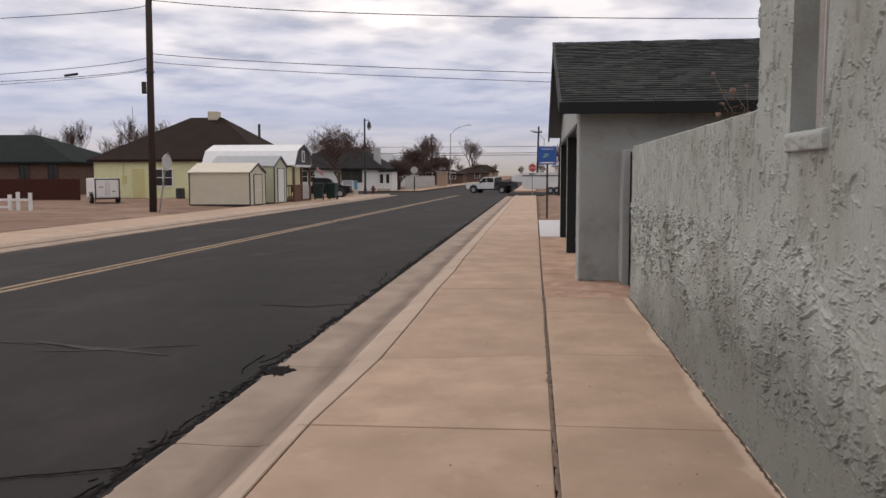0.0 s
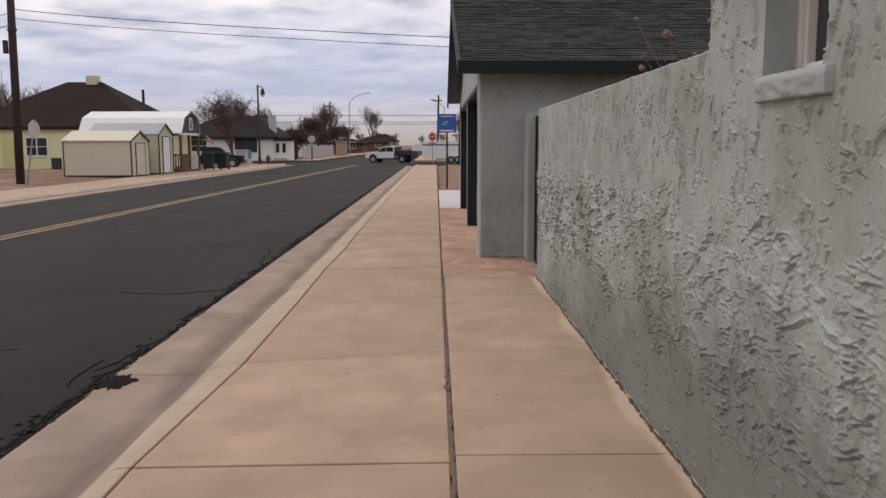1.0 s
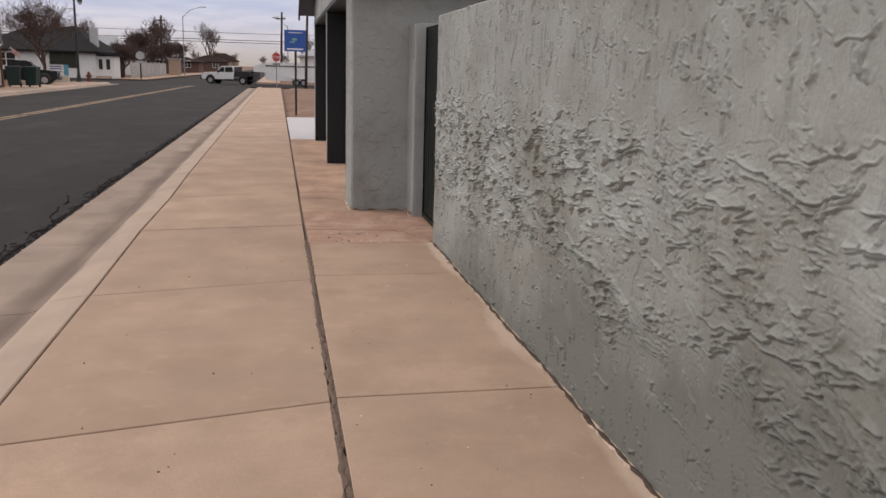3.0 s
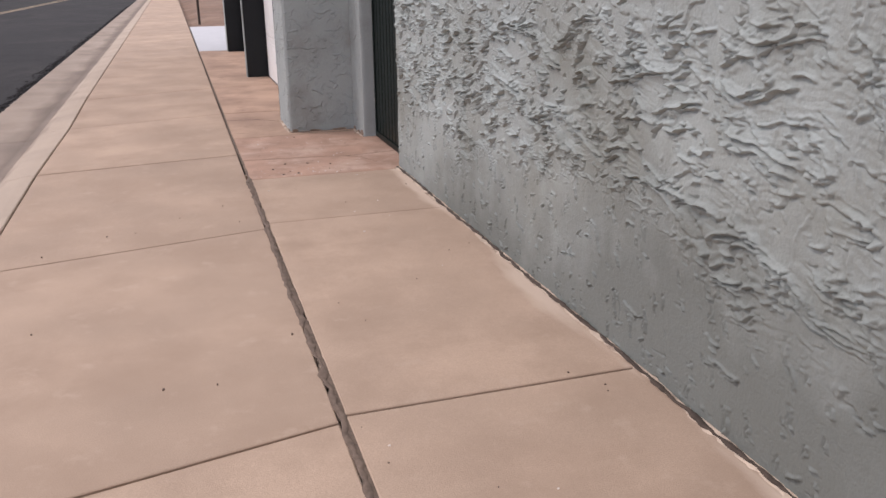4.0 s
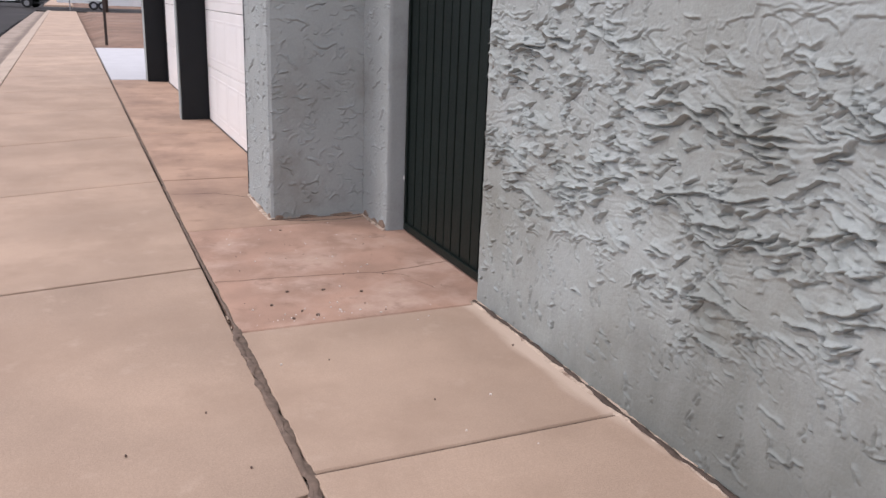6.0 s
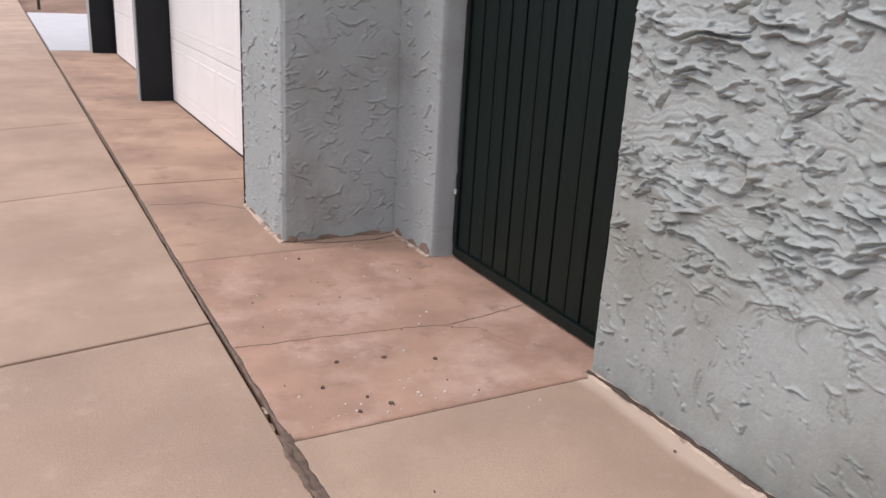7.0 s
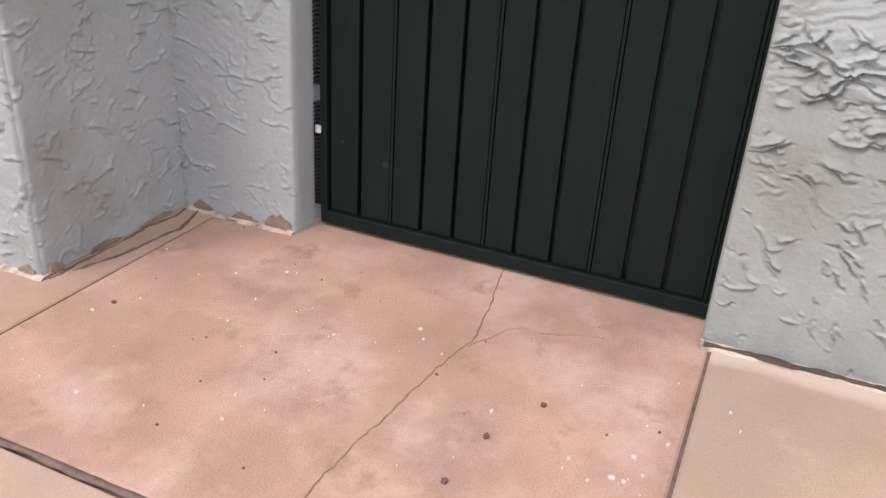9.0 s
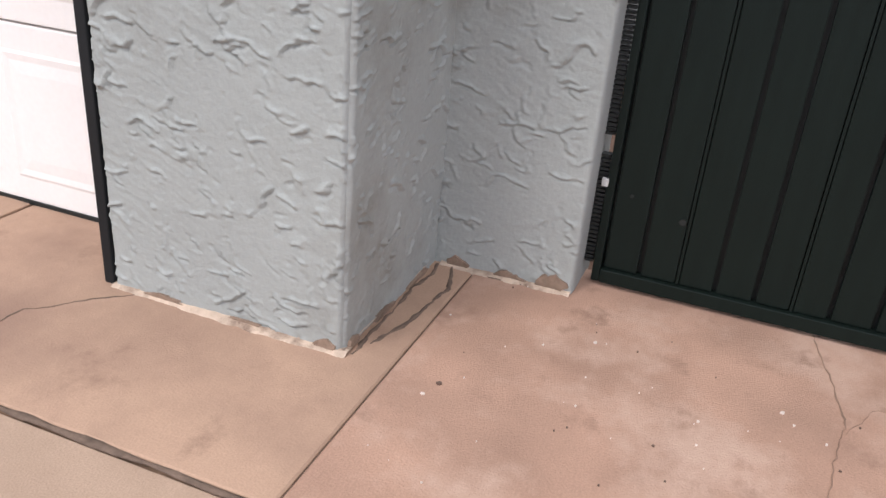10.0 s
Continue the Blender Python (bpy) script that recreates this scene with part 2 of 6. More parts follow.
M_YELLOW = mat("worn_yellow_paint", (0.30, 0.215, 0.125), rough=0.8, var=0.2, scale=5, grain_amt=0.25, dark=(0.12, 0.095, 0.07), dark_at=(0.52, 0.7), dark_scale=12)
M_WHITEPAINT = mat("worn_white_paint", (0.42, 0.41, 0.40), rough=0.8, var=0.2, scale=5, grain_amt=0.25)
M_DIRT = mat("red_dirt", (0.195, 0.112, 0.073), rough=0.95, var=0.32, scale=0.5, grain=30, grain_amt=0.18, bump=0.5, bump_scale=14,
             dark=(0.29, 0.195, 0.137), dark_at=(0.50, 0.70), dark_scale=0.30, spots=(0.105, 0.065, 0.045), spots_at=(0.54, 0.70), spots_scale=0.9)
M_CHARCOAL = mat("charcoal_paint", (0.015, 0.0165, 0.018), spec=0.18, rough=0.5, var=0.1, grain_amt=0.08, bump=0.08)
M_GATE = mat("dark_green_paint", (0.0068, 0.0120, 0.0100), spec=0.16, rough=0.45, var=0.15, scale=5, grain_amt=0.1, bump=0.12, stretch=(8, 8, 1))
M_GROOVE = mat("groove_paint", (0.007, 0.010, 0.009), rough=0.6, var=0.1, bump=0)
M_GARAGEDOOR = mat("white_garage_door", (0.88, 0.85, 0.82), rough=0.45, var=0.04, scale=2, grain_amt=0.02, bump=0.04)
M_SHINGLE = mat("charcoal_shingle", (0.040, 0.043, 0.042), spec=0.2, rough=0.95, var=0.2, scale=1.5, grain=120, grain_amt=0.3, bump=0.5, island=0.42)
M_STEEL = mat("galvanised_steel", (0.30, 0.30, 0.30), rough=0.45, metal=0.8, var=0.1, bump=0.05)
M_GLASS = glassy("dark_glass", (0.02, 0.022, 0.025))
M_PVC = mat("white_vinyl", (0.72, 0.69, 0.64), rough=0.4, var=0.05, bump=0)


# ---- mesh helpers ----
def link(name, me, material, parent=None, label=""):
    ob = new(name, me)
    if material:
        me.materials.append(material)
    if parent:
        ob.parent = parent
    if label:
        ob["label"] = label
    return ob


def part(name, bm, material, parent=None, label="", smooth=False):
    bmesh.ops.recalc_face_normals(bm, faces=bm.faces)
    me = bpy.data.meshes.new(name)
    bm.to_mesh(me)
    bm.free()
    if smooth:
        for p in me.polygons:
            p.use_smooth = True
    return link(name, me, material, parent, label)


def thing(name, label, category, at=(0, 0, 0), turn=0.0, group="", kind=""):
    ob = new(name)
    ob.matrix_world = pose(*at, 0, 0, turn)
    ob.empty_display_size = 0.1
    return tagged(ob, label, category, group, kind)


def box(bm, x0, x1, y0, y1, z0, z1, bevel=0.0):
    vs = [bm.verts.new((x, y, z)) for z in (z0, z1) for x, y in ((x0, y0), (x1, y0), (x1, y1), (x0, y1))]
    fs = [bm.faces.new([vs[i] for i in f]) for f in ((3, 2, 1, 0), (4, 5, 6, 7), (0, 1, 5, 4), (1, 2, 6, 5), (2, 3, 7, 6), (3, 0, 4, 7))]
    if bevel:
        es = list({e for f in fs for e in f.edges})
        bmesh.ops.bevel(bm, geom=es, offset=bevel, segments=2, affect="EDGES", profile=0.6)
    return bm


def cube(*a, bevel=0.0):
    return box(bmesh.new(), *a, bevel=bevel)


def prism(bm, outline, axis, a, c):
    """Extrudes an outline of 2D points along an axis from a to c. Outline is (y, z) for x, (x, z) for y and (x, y) for z."""
    def put(p, s):
        return {"x": (s, p[0], p[1]), "y": (p[0], s, p[1]), "z": (p[0], p[1], s)}[axis]
    v0 = [bm.verts.new(put(p, a)) for p in outline]
    v1 = [bm.verts.new(put(p, c)) for p in outline]
    k = len(outline)
    bm.faces.new(v0[::-1]), bm.faces.new(v1)
    for i in range(k):
        bm.faces.new((v0[i], v0[(i + 1) % k], v1[(i + 1) % k], v1[i]))
    return bm


def tube(bm, pts, r0, r1=None, sides=8):
    """A round bar along the points, tapering from r0 to r1."""
    r1 = r0 if r1 is None else r1
    pts = [Vector(p) for p in pts]
    rings = []
    for i, p in enumerate(pts):
        d = (pts[min(i + 1, len(pts) - 1)] - pts[max(i - 1, 0)]).normalized()
        u = d.cross(Vector((0, 0, 1)) if abs(d.z) < 0.9 else Vector((1, 0, 0))).normalized()
        w = d.cross(u)
        r = r0 + (r1 - r0) * i / max(1, len(pts) - 1)
        rings.append([bm.verts.new(p + r * (math.cos(a) * u + math.sin(a) * w)) for a in (2 * math.pi * k / sides for k in range(sides))])
    for a, c in zip(rings, rings[1:]):
        for k in range(sides):
            bm.faces.new((a[k], a[(k + 1) % sides], c[(k + 1) % sides], c[k]))
    bm.faces.new(rings[0][::-1]), bm.faces.new(rings[-1])
    return bm


def disc(bm, centre, axis, r, depth, sides=20):
    c, d = Vector(centre), Vector(axis).normalized()
    return tube(bm, [c - d * depth / 2, c + d * depth / 2], r, sides=sides)


def grid_mesh(name, P, material, parent=None, keep=None, label=""):
    """A sheet of quads through the points P[i, j]."""
    nu, nv = P.shape[:2]
    i, j = np.meshgrid(np.arange(nu - 1), np.arange(nv - 1), indexing="ij")
    q = np.stack([i * nv + j, (i + 1) * nv + j, (i + 1) * nv + j + 1, i * nv + j + 1], -1)
    if keep is not None:
        q = q[keep]
    q = q.reshape(-1, 4)
    me = bpy.data.meshes.new(name)
    me.vertices.add(nu * nv)
    me.vertices.foreach_set("co", P.reshape(-1).astype(np.float32))
    me.loops.add(q.size)
    me.loops.foreach_set("vertex_index", q.reshape(-1).astype(np.int32))
    me.polygons.add(len(q))
    me.polygons.foreach_set("loop_start", np.arange(0, q.size, 4, dtype=np.int32))
    me.polygons.foreach_set("loop_total", np.full(len(q), 4, dtype=np.int32))
    me.polygons.foreach_set("use_smooth", np.ones(len(q), dtype=bool))
    me.update(calc_edges=True)
    me.validate()
    return link(name, me, material, parent, label)


WALL_X, WALL_TOP, WALL_END, BLDG_END = 1.125, 1.775, 9.69, 4.36


# ---- smooth noise on arrays ----
PERM = np.random.RandomState(7).permutation(4096)
GRAD = np.random.RandomState(8).uniform(0, 2 * np.pi, 4096)


def pnoise(x, y):
    xi, yi = np.floor(x).astype(int), np.floor(y).astype(int)
    fx, fy = x - xi, y - yi

    def g(a, c):
        ang = GRAD[(PERM[(xi + a) % 4096] + yi + c) % 4096]
        return np.cos(ang) * (fx - a) + np.sin(ang) * (fy - c)

    sx, sy = fx ** 3 * (fx * (fx * 6 - 15) + 10), fy ** 3 * (fy * (fy * 6 - 15) + 10)
    lo = g(0, 0) * (1 - sx) + g(1, 0) * sx
    hi = g(0, 1) * (1 - sx) + g(1, 1) * sx
    return (lo * (1 - sy) + hi * sy) * 1.5


def fbm(x, y, octaves=3):
    return sum(pnoise(x * 2 ** k + 17 * k, y * 2 ** k + 31 * k) * 0.5 ** k for k in range(octaves))


def step(a, c, v):
    t = np.clip((v - a) / (c - a), 0, 1)
    return t * t * (3 - 2 * t)


def lips(s, z, fa, fp, turn, levels, thick, fade, cover, seed, size=9.0, cut=0.95):
    """Torn skins of trowelled stucco: each level line of a stretched noise is a sharp lip with a groove under it and a skin that thins out above."""
    c, d = math.cos(turn), math.sin(turn)

    def field(us, uz):
        a, p = us * c + uz * d, -us * d + uz * c
        return pnoise(a * fa + 11 + 40 * seed, p * fp + 5 * seed) + 0.4 * pnoise(a * fa * 2.3 + 3 * seed, p * fp * 2.3 + 17)

    e = 0.0015
    n = field(s, z)
    gs, gz = (field(s + e, z) - n) / e, (field(s, z + e) - n) / e
    steep = np.sqrt(gs * gs + gz * gz) + 0.30 * fp
    facing = step(-0.25, 0.35, (gz * c - gs * d) / steep)
    broken = step(0.5 - cover - 0.10, 0.5 - cover + 0.06, pnoise(s * size + 9 * seed, z * size + 23) * 0.9 + 0.25 * pnoise(s * size * 2.7 + seed, z * size * 2.7))
    h = 0.0
    for lv in levels:
        q = (n - lv) / steep
        lip = np.where(q < 0.0026, step(-0.0012, 0.0020, q), np.exp(-((q - 0.0026) / 0.0040) ** 2))
        body = step(-0.0012, 0.0020, q) * np.exp(-np.maximum(q, 0) / fade)
        groove = np.exp(-((q + 0.0036) / 0.0029) ** 2)
        h = h + 0.95 * lip + 0.40 * body - cut * groove
    return thick * facing * broken * h


def strokes(s, z, turn, seed):
    """Fine combed trowel lines."""
    c, d = math.cos(turn), math.sin(turn)
    a, p = s * c + z * d, -s * d + z * c
    return (0.0024 * pnoise(a * 3.5 + seed, p * 75) + 0.0014 * pnoise(a * 5 + seed, p * 150)) * step(-0.05, 0.25, pnoise(s * 2.6 + 3 * seed, z * 3.4 + seed))


def stucco_height(s, z, heavy=1.0):
    """Relief in metres of hand-thrown stucco at s along the wall and height z."""
    ws = s + 0.030 * pnoise(s * 3.1, z * 3.1) + 0.010 * pnoise(s * 13, z * 13) + 0.0042 * pnoise(s * 37, z * 37) + 0.0018 * pnoise(s * 90, z * 90)
    wz = z + 0.030 * pnoise(s * 3.1 + 50, z * 3.1 + 9) + 0.010 * pnoise(s * 13 + 5, z * 13 + 2) + 0.0042 * pnoise(s * 37 + 7, z * 37 + 3) + 0.0018 * pnoise(s * 90 + 7, z * 90)
    swell = 0.0040 * fbm(s * 2.2, z * 2.2, 2) + 0.0006 * pnoise(s * 45, z * 45)
    if heavy < 0.9:
        return heavy * (lips(ws, wz, 7.0, 13.0, -0.25, (0.05,), 0.0060, 0.020, 0.42, 3, 8.0) + lips(ws, wz, 11.0, 19.0, 0.35, (0.12,), 0.0054, 0.012, 0.40, 5, 10.0)
                        + lips(ws, wz, 9.0, 17.0, 1.2, (0.15,), 0.0036, 0.012, 0.30, 7, 9.0) + 0.4 * strokes(ws, wz, 0.3, 4)) + swell
    near = step(7.0, 5.0, s + 0.5 * pnoise(s * 1.2, z * 1.7))
    top = step(1.06, 1.26, z + 0.16 * pnoise(s * 1.7, z * 1.7))
    low = step(0.50, 0.34, z + 0.20 * pnoise(s * 1.5, 4.0 + z))
    band = (1 - top) * (1 - low)
    flat = (lips(ws, wz, 2.6, 7.5, 0.22, (-0.18, 0.16), 0.0135, 0.060, 0.56, 1, 4.0) + lips(ws, wz, 4.2, 12.0, -0.20, (-0.14, 0.18), 0.0115, 0.036, 0.46, 2, 5.0)
            + lips(ws, wz, 7.5, 17.0, 0.42, (0.0, 0.28), 0.0090, 0.022, 0.42, 3, 6.5) + lips(ws, wz, 13.0, 24.0, -0.35, (0.0, 0.25), 0.0075, 0.014, 0.40, 4, 8.0)
            + strokes(ws, wz, 0.30, 5) + strokes(ws, wz, -0.15, 9))
    upright = (lips(ws, wz, 3.2, 13.0, 1.42, (0.06,), 0.0085, 0.018, 0.32, 6, 5.0, 0.55) + lips(ws, wz, 5.0, 18.0, 1.72, (0.12,), 0.0078, 0.014, 0.31, 7, 6.0, 0.55)
               + lips(ws, wz, 6.5, 15.0, 1.05, (0.20,), 0.0078, 0.014, 0.27, 8, 7.0, 0.55) + 0.4 * strokes(ws, wz, 1.4, 6))
    ticks = lips(ws, wz, 12.0, 22.0, 1.30, (0.22,), 0.0070, 0.010, 0.26, 11, 10.0) + lips(ws, wz, 9.0, 18.0, 0.1, (0.24,), 0.0070, 0.014, 0.24, 12, 8.0)
    h = flat * band * (1 - 0.45 * near) + upright * np.maximum(top * (0.75 + 0.45 * near), 0.9 * near * (1 - low)) + ticks * np.maximum(low, 0.5 * top)
    return heavy * step(-0.01, 0.05, WALL_END - s) * h + swell


# ---- plan ----
PIER_X, PIER_Y, DOOR_X = 0.595, 11.235, 0.86
JOINT_X, CURB_X = 0.115, -1.215
ROAD_Z, ROAD_E, ROAD_W = -0.10, -2.03, -10.6

# ground, road
ground = tagged(part("ground", cube(-2500, 2500, -2500, 2500, -0.9, -0.16), M_DIRT), "reddish bare dirt reaching to the horizon", "ground", kind="structure")


def lot(name, x0, x1, y0, y1, z, label, amp=0.03, n=60):
    u, v = np.meshgrid(np.linspace(x0, x1, n), np.linspace(y0, y1, n), indexing="ij")
    zz = z + amp * fbm(u * 0.35, v * 0.35, 3)
    edge = np.minimum.reduce([u - x0, x1 - u, v - y0, y1 - v])
    zz = np.where(edge < 1e-6, -0.2, zz)
    return tagged(grid_mesh(name, np.stack([u, v, zz], -1), M_DIRT), label, "ground", kind="structure")


lot("yard_west", -80, -13.4, -25, 63.0, 0.0, "bare reddish dirt yard along the far pavement", 0.05, 140)
lot("yard_west_far", -80, -13.4, 76.5, 260, 0.0, "bare dirt beyond the cross street", 0.03)
lot("yard_east", 0.12, 60, 26.6, 60.5, -0.02, "bare reddish dirt verge beside the pavement", 0.03, 90)
lot("yard_east_far", 0.12, 60, 76.5, 260, -0.02, "bare dirt beyond the cross street", 0.03)
lot("yard_behind_wall", 1.4, 60, -25, 26.5, -0.02, "bare dirt behind the stucco wall", 0.0, 12)


def road_edge(y):
    return ROAD_E + 0.035 * fbm(y * 0.9, 3.3, 3) + 0.02 * fbm(y * 5, 9.0, 2)


def build_road():
    ys = np.concatenate([np.linspace(-12, 32, 700), np.linspace(32.3, 400, 240)])
    us = np.concatenate([np.linspace(0, 0.08, 12), np.linspace(0.1, 1, 26)])
    e = road_edge(ys)
    Y, U = np.meshgrid(ys, us, indexing="ij")
    X = e[:, None] + (ROAD_W - e[:, None]) * U
    crown = 0.035 * np.sin(np.pi * U)
    Z = ROAD_Z + crown + 0.004 * fbm(X * 1.5, Y * 1.5, 2)
    Z[:, 0] -= 0.035
    return tagged(grid_mesh("road", np.stack([X, Y, Z], -1), M_ASPHALT), "worn dark grey asphalt street with a broken edge", "road", kind="structure")


road = build_road()
cross = tagged(part("cross_street", cube(-300, 300, 63.5, 76.2, -0.5, -0.092), M_ASPHALT), "worn asphalt cross street", "road", kind="structure")


def ribbon(name, material, xs, w, y0, y1, n, z, label, category, parent=None, ragged=0.0, seed=0.0, dip=0.012, freq=3.0):
    """A thin strip laid along y, of width w round xs(y), with a ragged outline."""
    ys = np.linspace(y0, y1, n)
    mid = np.array([xs(v) for v in ys])
    half = w / 2 * (1 + ragged * fbm(ys * freq + seed, ys * 0 + seed, 3))
    half2 = w / 2 * (1 + ragged * fbm(ys * freq * 1.1 + seed + 50, ys * 0 + seed, 3))
    P = np.zeros((n, 4, 3))
    for k, off in enumerate((-half - 0.001, -half * 0.85, half2 * 0.85, half2 + 0.001)):
        P[:, k, 0], P[:, k, 1] = mid + off, ys
        P[:, k, 2] = z(P[:, k, 0], ys) if callable(z) else z
        if k in (0, 3):
            P[:, k, 2] -= dip
    ob = grid_mesh(name, P, material, parent)
    return tagged(ob, label, category, kind="structure") if not parent else ob


def road_z(x, y):
    u = np.clip((x - ROAD_E) / (ROAD_W - ROAD_E), 0, 1)
    return ROAD_Z + 0.035 * np.sin(np.pi * u) + 0.007


for k, x in enumerate((-0.105, 0.105)):
    ribbon("centre_line", M_YELLOW, lambda y, x=x: x - 7.04 + 0.024 * max(0, y - 10), 0.10, -10, 62, 500, road_z, "worn yellow painted centre line on the asphalt", "road marking", ragged=0.15, seed=k * 9.0)
ribbon("edge_crack", M_TAR, lambda y: road_edge(y) - 0.012, 0.085, -8, 60, 2600, road_z, "dark open crack along the asphalt edge", "crack", ragged=1.3, seed=4, freq=7.0)
ribbon("edge_crack", M_TAR, lambda y: road_edge(y) - 0.09 - 0.06 * fbm(np.array(y * 0.9), np.array(2.0), 3), 0.040, -8, 45, 2200, road_z, "dark open crack along the asphalt edge", "crack", ragged=2.2, seed=14, freq=8.0)


def build_road_marks():
    # chipped asphalt lumps in the broken edge, scuffs and a tar spill
    rnd = random.Random(5)
    bm = bmesh.new()
    for _ in range(420):
        y = rnd.uniform(0.5, 26)
        x = float(road_edge(np.array([y]))[0]) - rnd.uniform(0.0, 0.26) ** 1.3
        r = rnd.uniform(0.008, 0.036)
        z = float(road_z(x, y)) - 0.006
        k = rnd.randint(5, 7)
        ring = [(x + r * rnd.uniform(0.5, 1) * math.cos(a), y + 1.4 * r * rnd.uniform(0.5, 1) * math.sin(a)) for a in (2 * math.pi * q / k for q in range(k))]
        lo = [bm.verts.new((*p, z)) for p in ring]
        hi = [bm.verts.new((x + (p[0] - x) * 0.8, y + (p[1] - y) * 0.8, z + r * 0.12 + 0.006)) for p in ring]
        bm.faces.new(hi)
        for q in range(k):
            bm.faces.new((lo[q], lo[(q + 1) % k], hi[(q + 1) % k], hi[q]))
    tagged(part("broken_edge", bm, M_ASPHALT), "crumbled asphalt lumps along the road edge", "asphalt rubble", kind="stuff")
    bm = bmesh.new()
    ring = []
    for a in np.linspace(0, 2 * math.pi, 60, endpoint=False):
        r = 1 + 0.45 * noise.noise((math.cos(a) * 2, math.sin(a) * 2, 3)) + 0.45 * noise.noise((math.cos(a) * 6, math.sin(a) * 6, 8))
        ring.append((-1.985 + 0.10 * math.cos(a) * r, 6.12 + 0.14 * math.sin(a) * r))
    prism(bm, ring, "z", -0.12, -0.081)
    tagged(part("tar_patch", bm, M_TAR), "small spill of black asphalt over the gutter", "patch", kind="structure")
    for x0, y0, x1, y1, w in ((-4.6, 6.9, -3.1, 6.55, 0.10), (-4.3, 6.5, -3.0, 7.0, 0.05), (-5.8, 7.1, -4.4, 6.8, 0.05), (-5.6, 15.2, -4.6, 16.5, 0.16), (-5.0, 15.6, -5.4, 14.8, 0.3),
                              (-3.6, 13.6, -2.9, 13.2, 0.05), (-7.4, 26, -6.3, 27, 0.3), (-4.5, 33, -2.9, 33.5, 0.15), (-9.4, 22, -8.2, 22.5, 0.5), (-3.4, 52, -2.4, 52.6, 0.5)):
        bm = bmesh.new()
        n = 24
        a, c = Vector((x0, y0)), Vector((x1, y1))
        side = (c - a).orthogonal().normalized()
        rows = []
        for i in range(n + 1):
            t = i / n
            p = a + (c - a) * t + side * 0.06 * noise.noise((t * 4, x0, y0))
            h = w * 0.75 * (math.sin(math.pi * t) * 0.7 + 0.3) * (0.6 + 0.5 * noise.noise((t * 9, x0, 5)))
            rows.append([bm.verts.new((*(p + side * s * h), float(road_z(p.x, 0)) + (-0.001 if abs(s) > 0.9 else 0.001))) for s in (-1, -0.6, 0.6, 1)])
        for r, q in zip(rows, rows[1:]):
            for k in range(3):
                bm.faces.new((r[k], r[k + 1], q[k + 1], q[k]))
        tagged(part("scuff_mark", bm, M_CHALK), "pale chalky scuff on the dark asphalt", "scuff mark", group="scuffs on the road", kind="structure")


build_road_marks()


# pavement: slabs with open joints over a dark bed
def slab(x0, x1, y0, y1, material, parent, z=0.0, bevel=0.008, name="slab", g=0.0062, quad=None):
    """One concrete slab with rounded edges; quad gives four corners (anticlockwise) where it is not square."""
    bm = bmesh.new()
    corners = quad or ((x0, y0), (x1, y0), (x1, y1), (x0, y1))
    signs = ((1, 1), (-1, 1), (-1, -1), (1, -1))

    def ring(inset, zz):
        return [bm.verts.new((p[0] + q[0] * inset, p[1] + q[1] * inset, zz)) for p, q in zip(corners, signs)]

    lo, md, hi, inner = ring(g, z - 0.10), ring(g, z - bevel * 0.8), ring(g + bevel * 0.8, z - 0.0012), ring(g + 0.045, z)
    bm.faces.new(inner)
    for q in range(4):
        bm.faces.new((hi[q], hi[(q + 1) % 4], inner[(q + 1) % 4], inner[q]))
    for a, c in ((lo, md), (md, hi)):
        for k in range(4):
            bm.faces.new((a[k], a[(k + 1) % 4], c[(k + 1) % 4], c[k]))
    return part(name, bm, material, parent)


KERB_Y = (0.60, 2.55, 4.52, 6.25, 8.28, 10.28, 12.07, 13.90)
KERB_BACK = (-1.295, -1.295, -1.30, -1.208, -1.205, -1.222, -1.20, -1.22)
pavement = tagged(part("pavement", cube(CURB_X - 0.10, JOINT_X + 0.01, -12, 61, -0.3, -0.04), M_JOINT), "tan concrete pavement of large slabs with dark joints", "pavement", kind="structure")
apron_bed = tagged(part("pavement_apron", cube(JOINT_X + 0.0105, 1.30, -12, 26.5, -0.3, -0.04), M_JOINT), "bed of concrete slabs at the foot of the wall", "pavement", kind="structure")


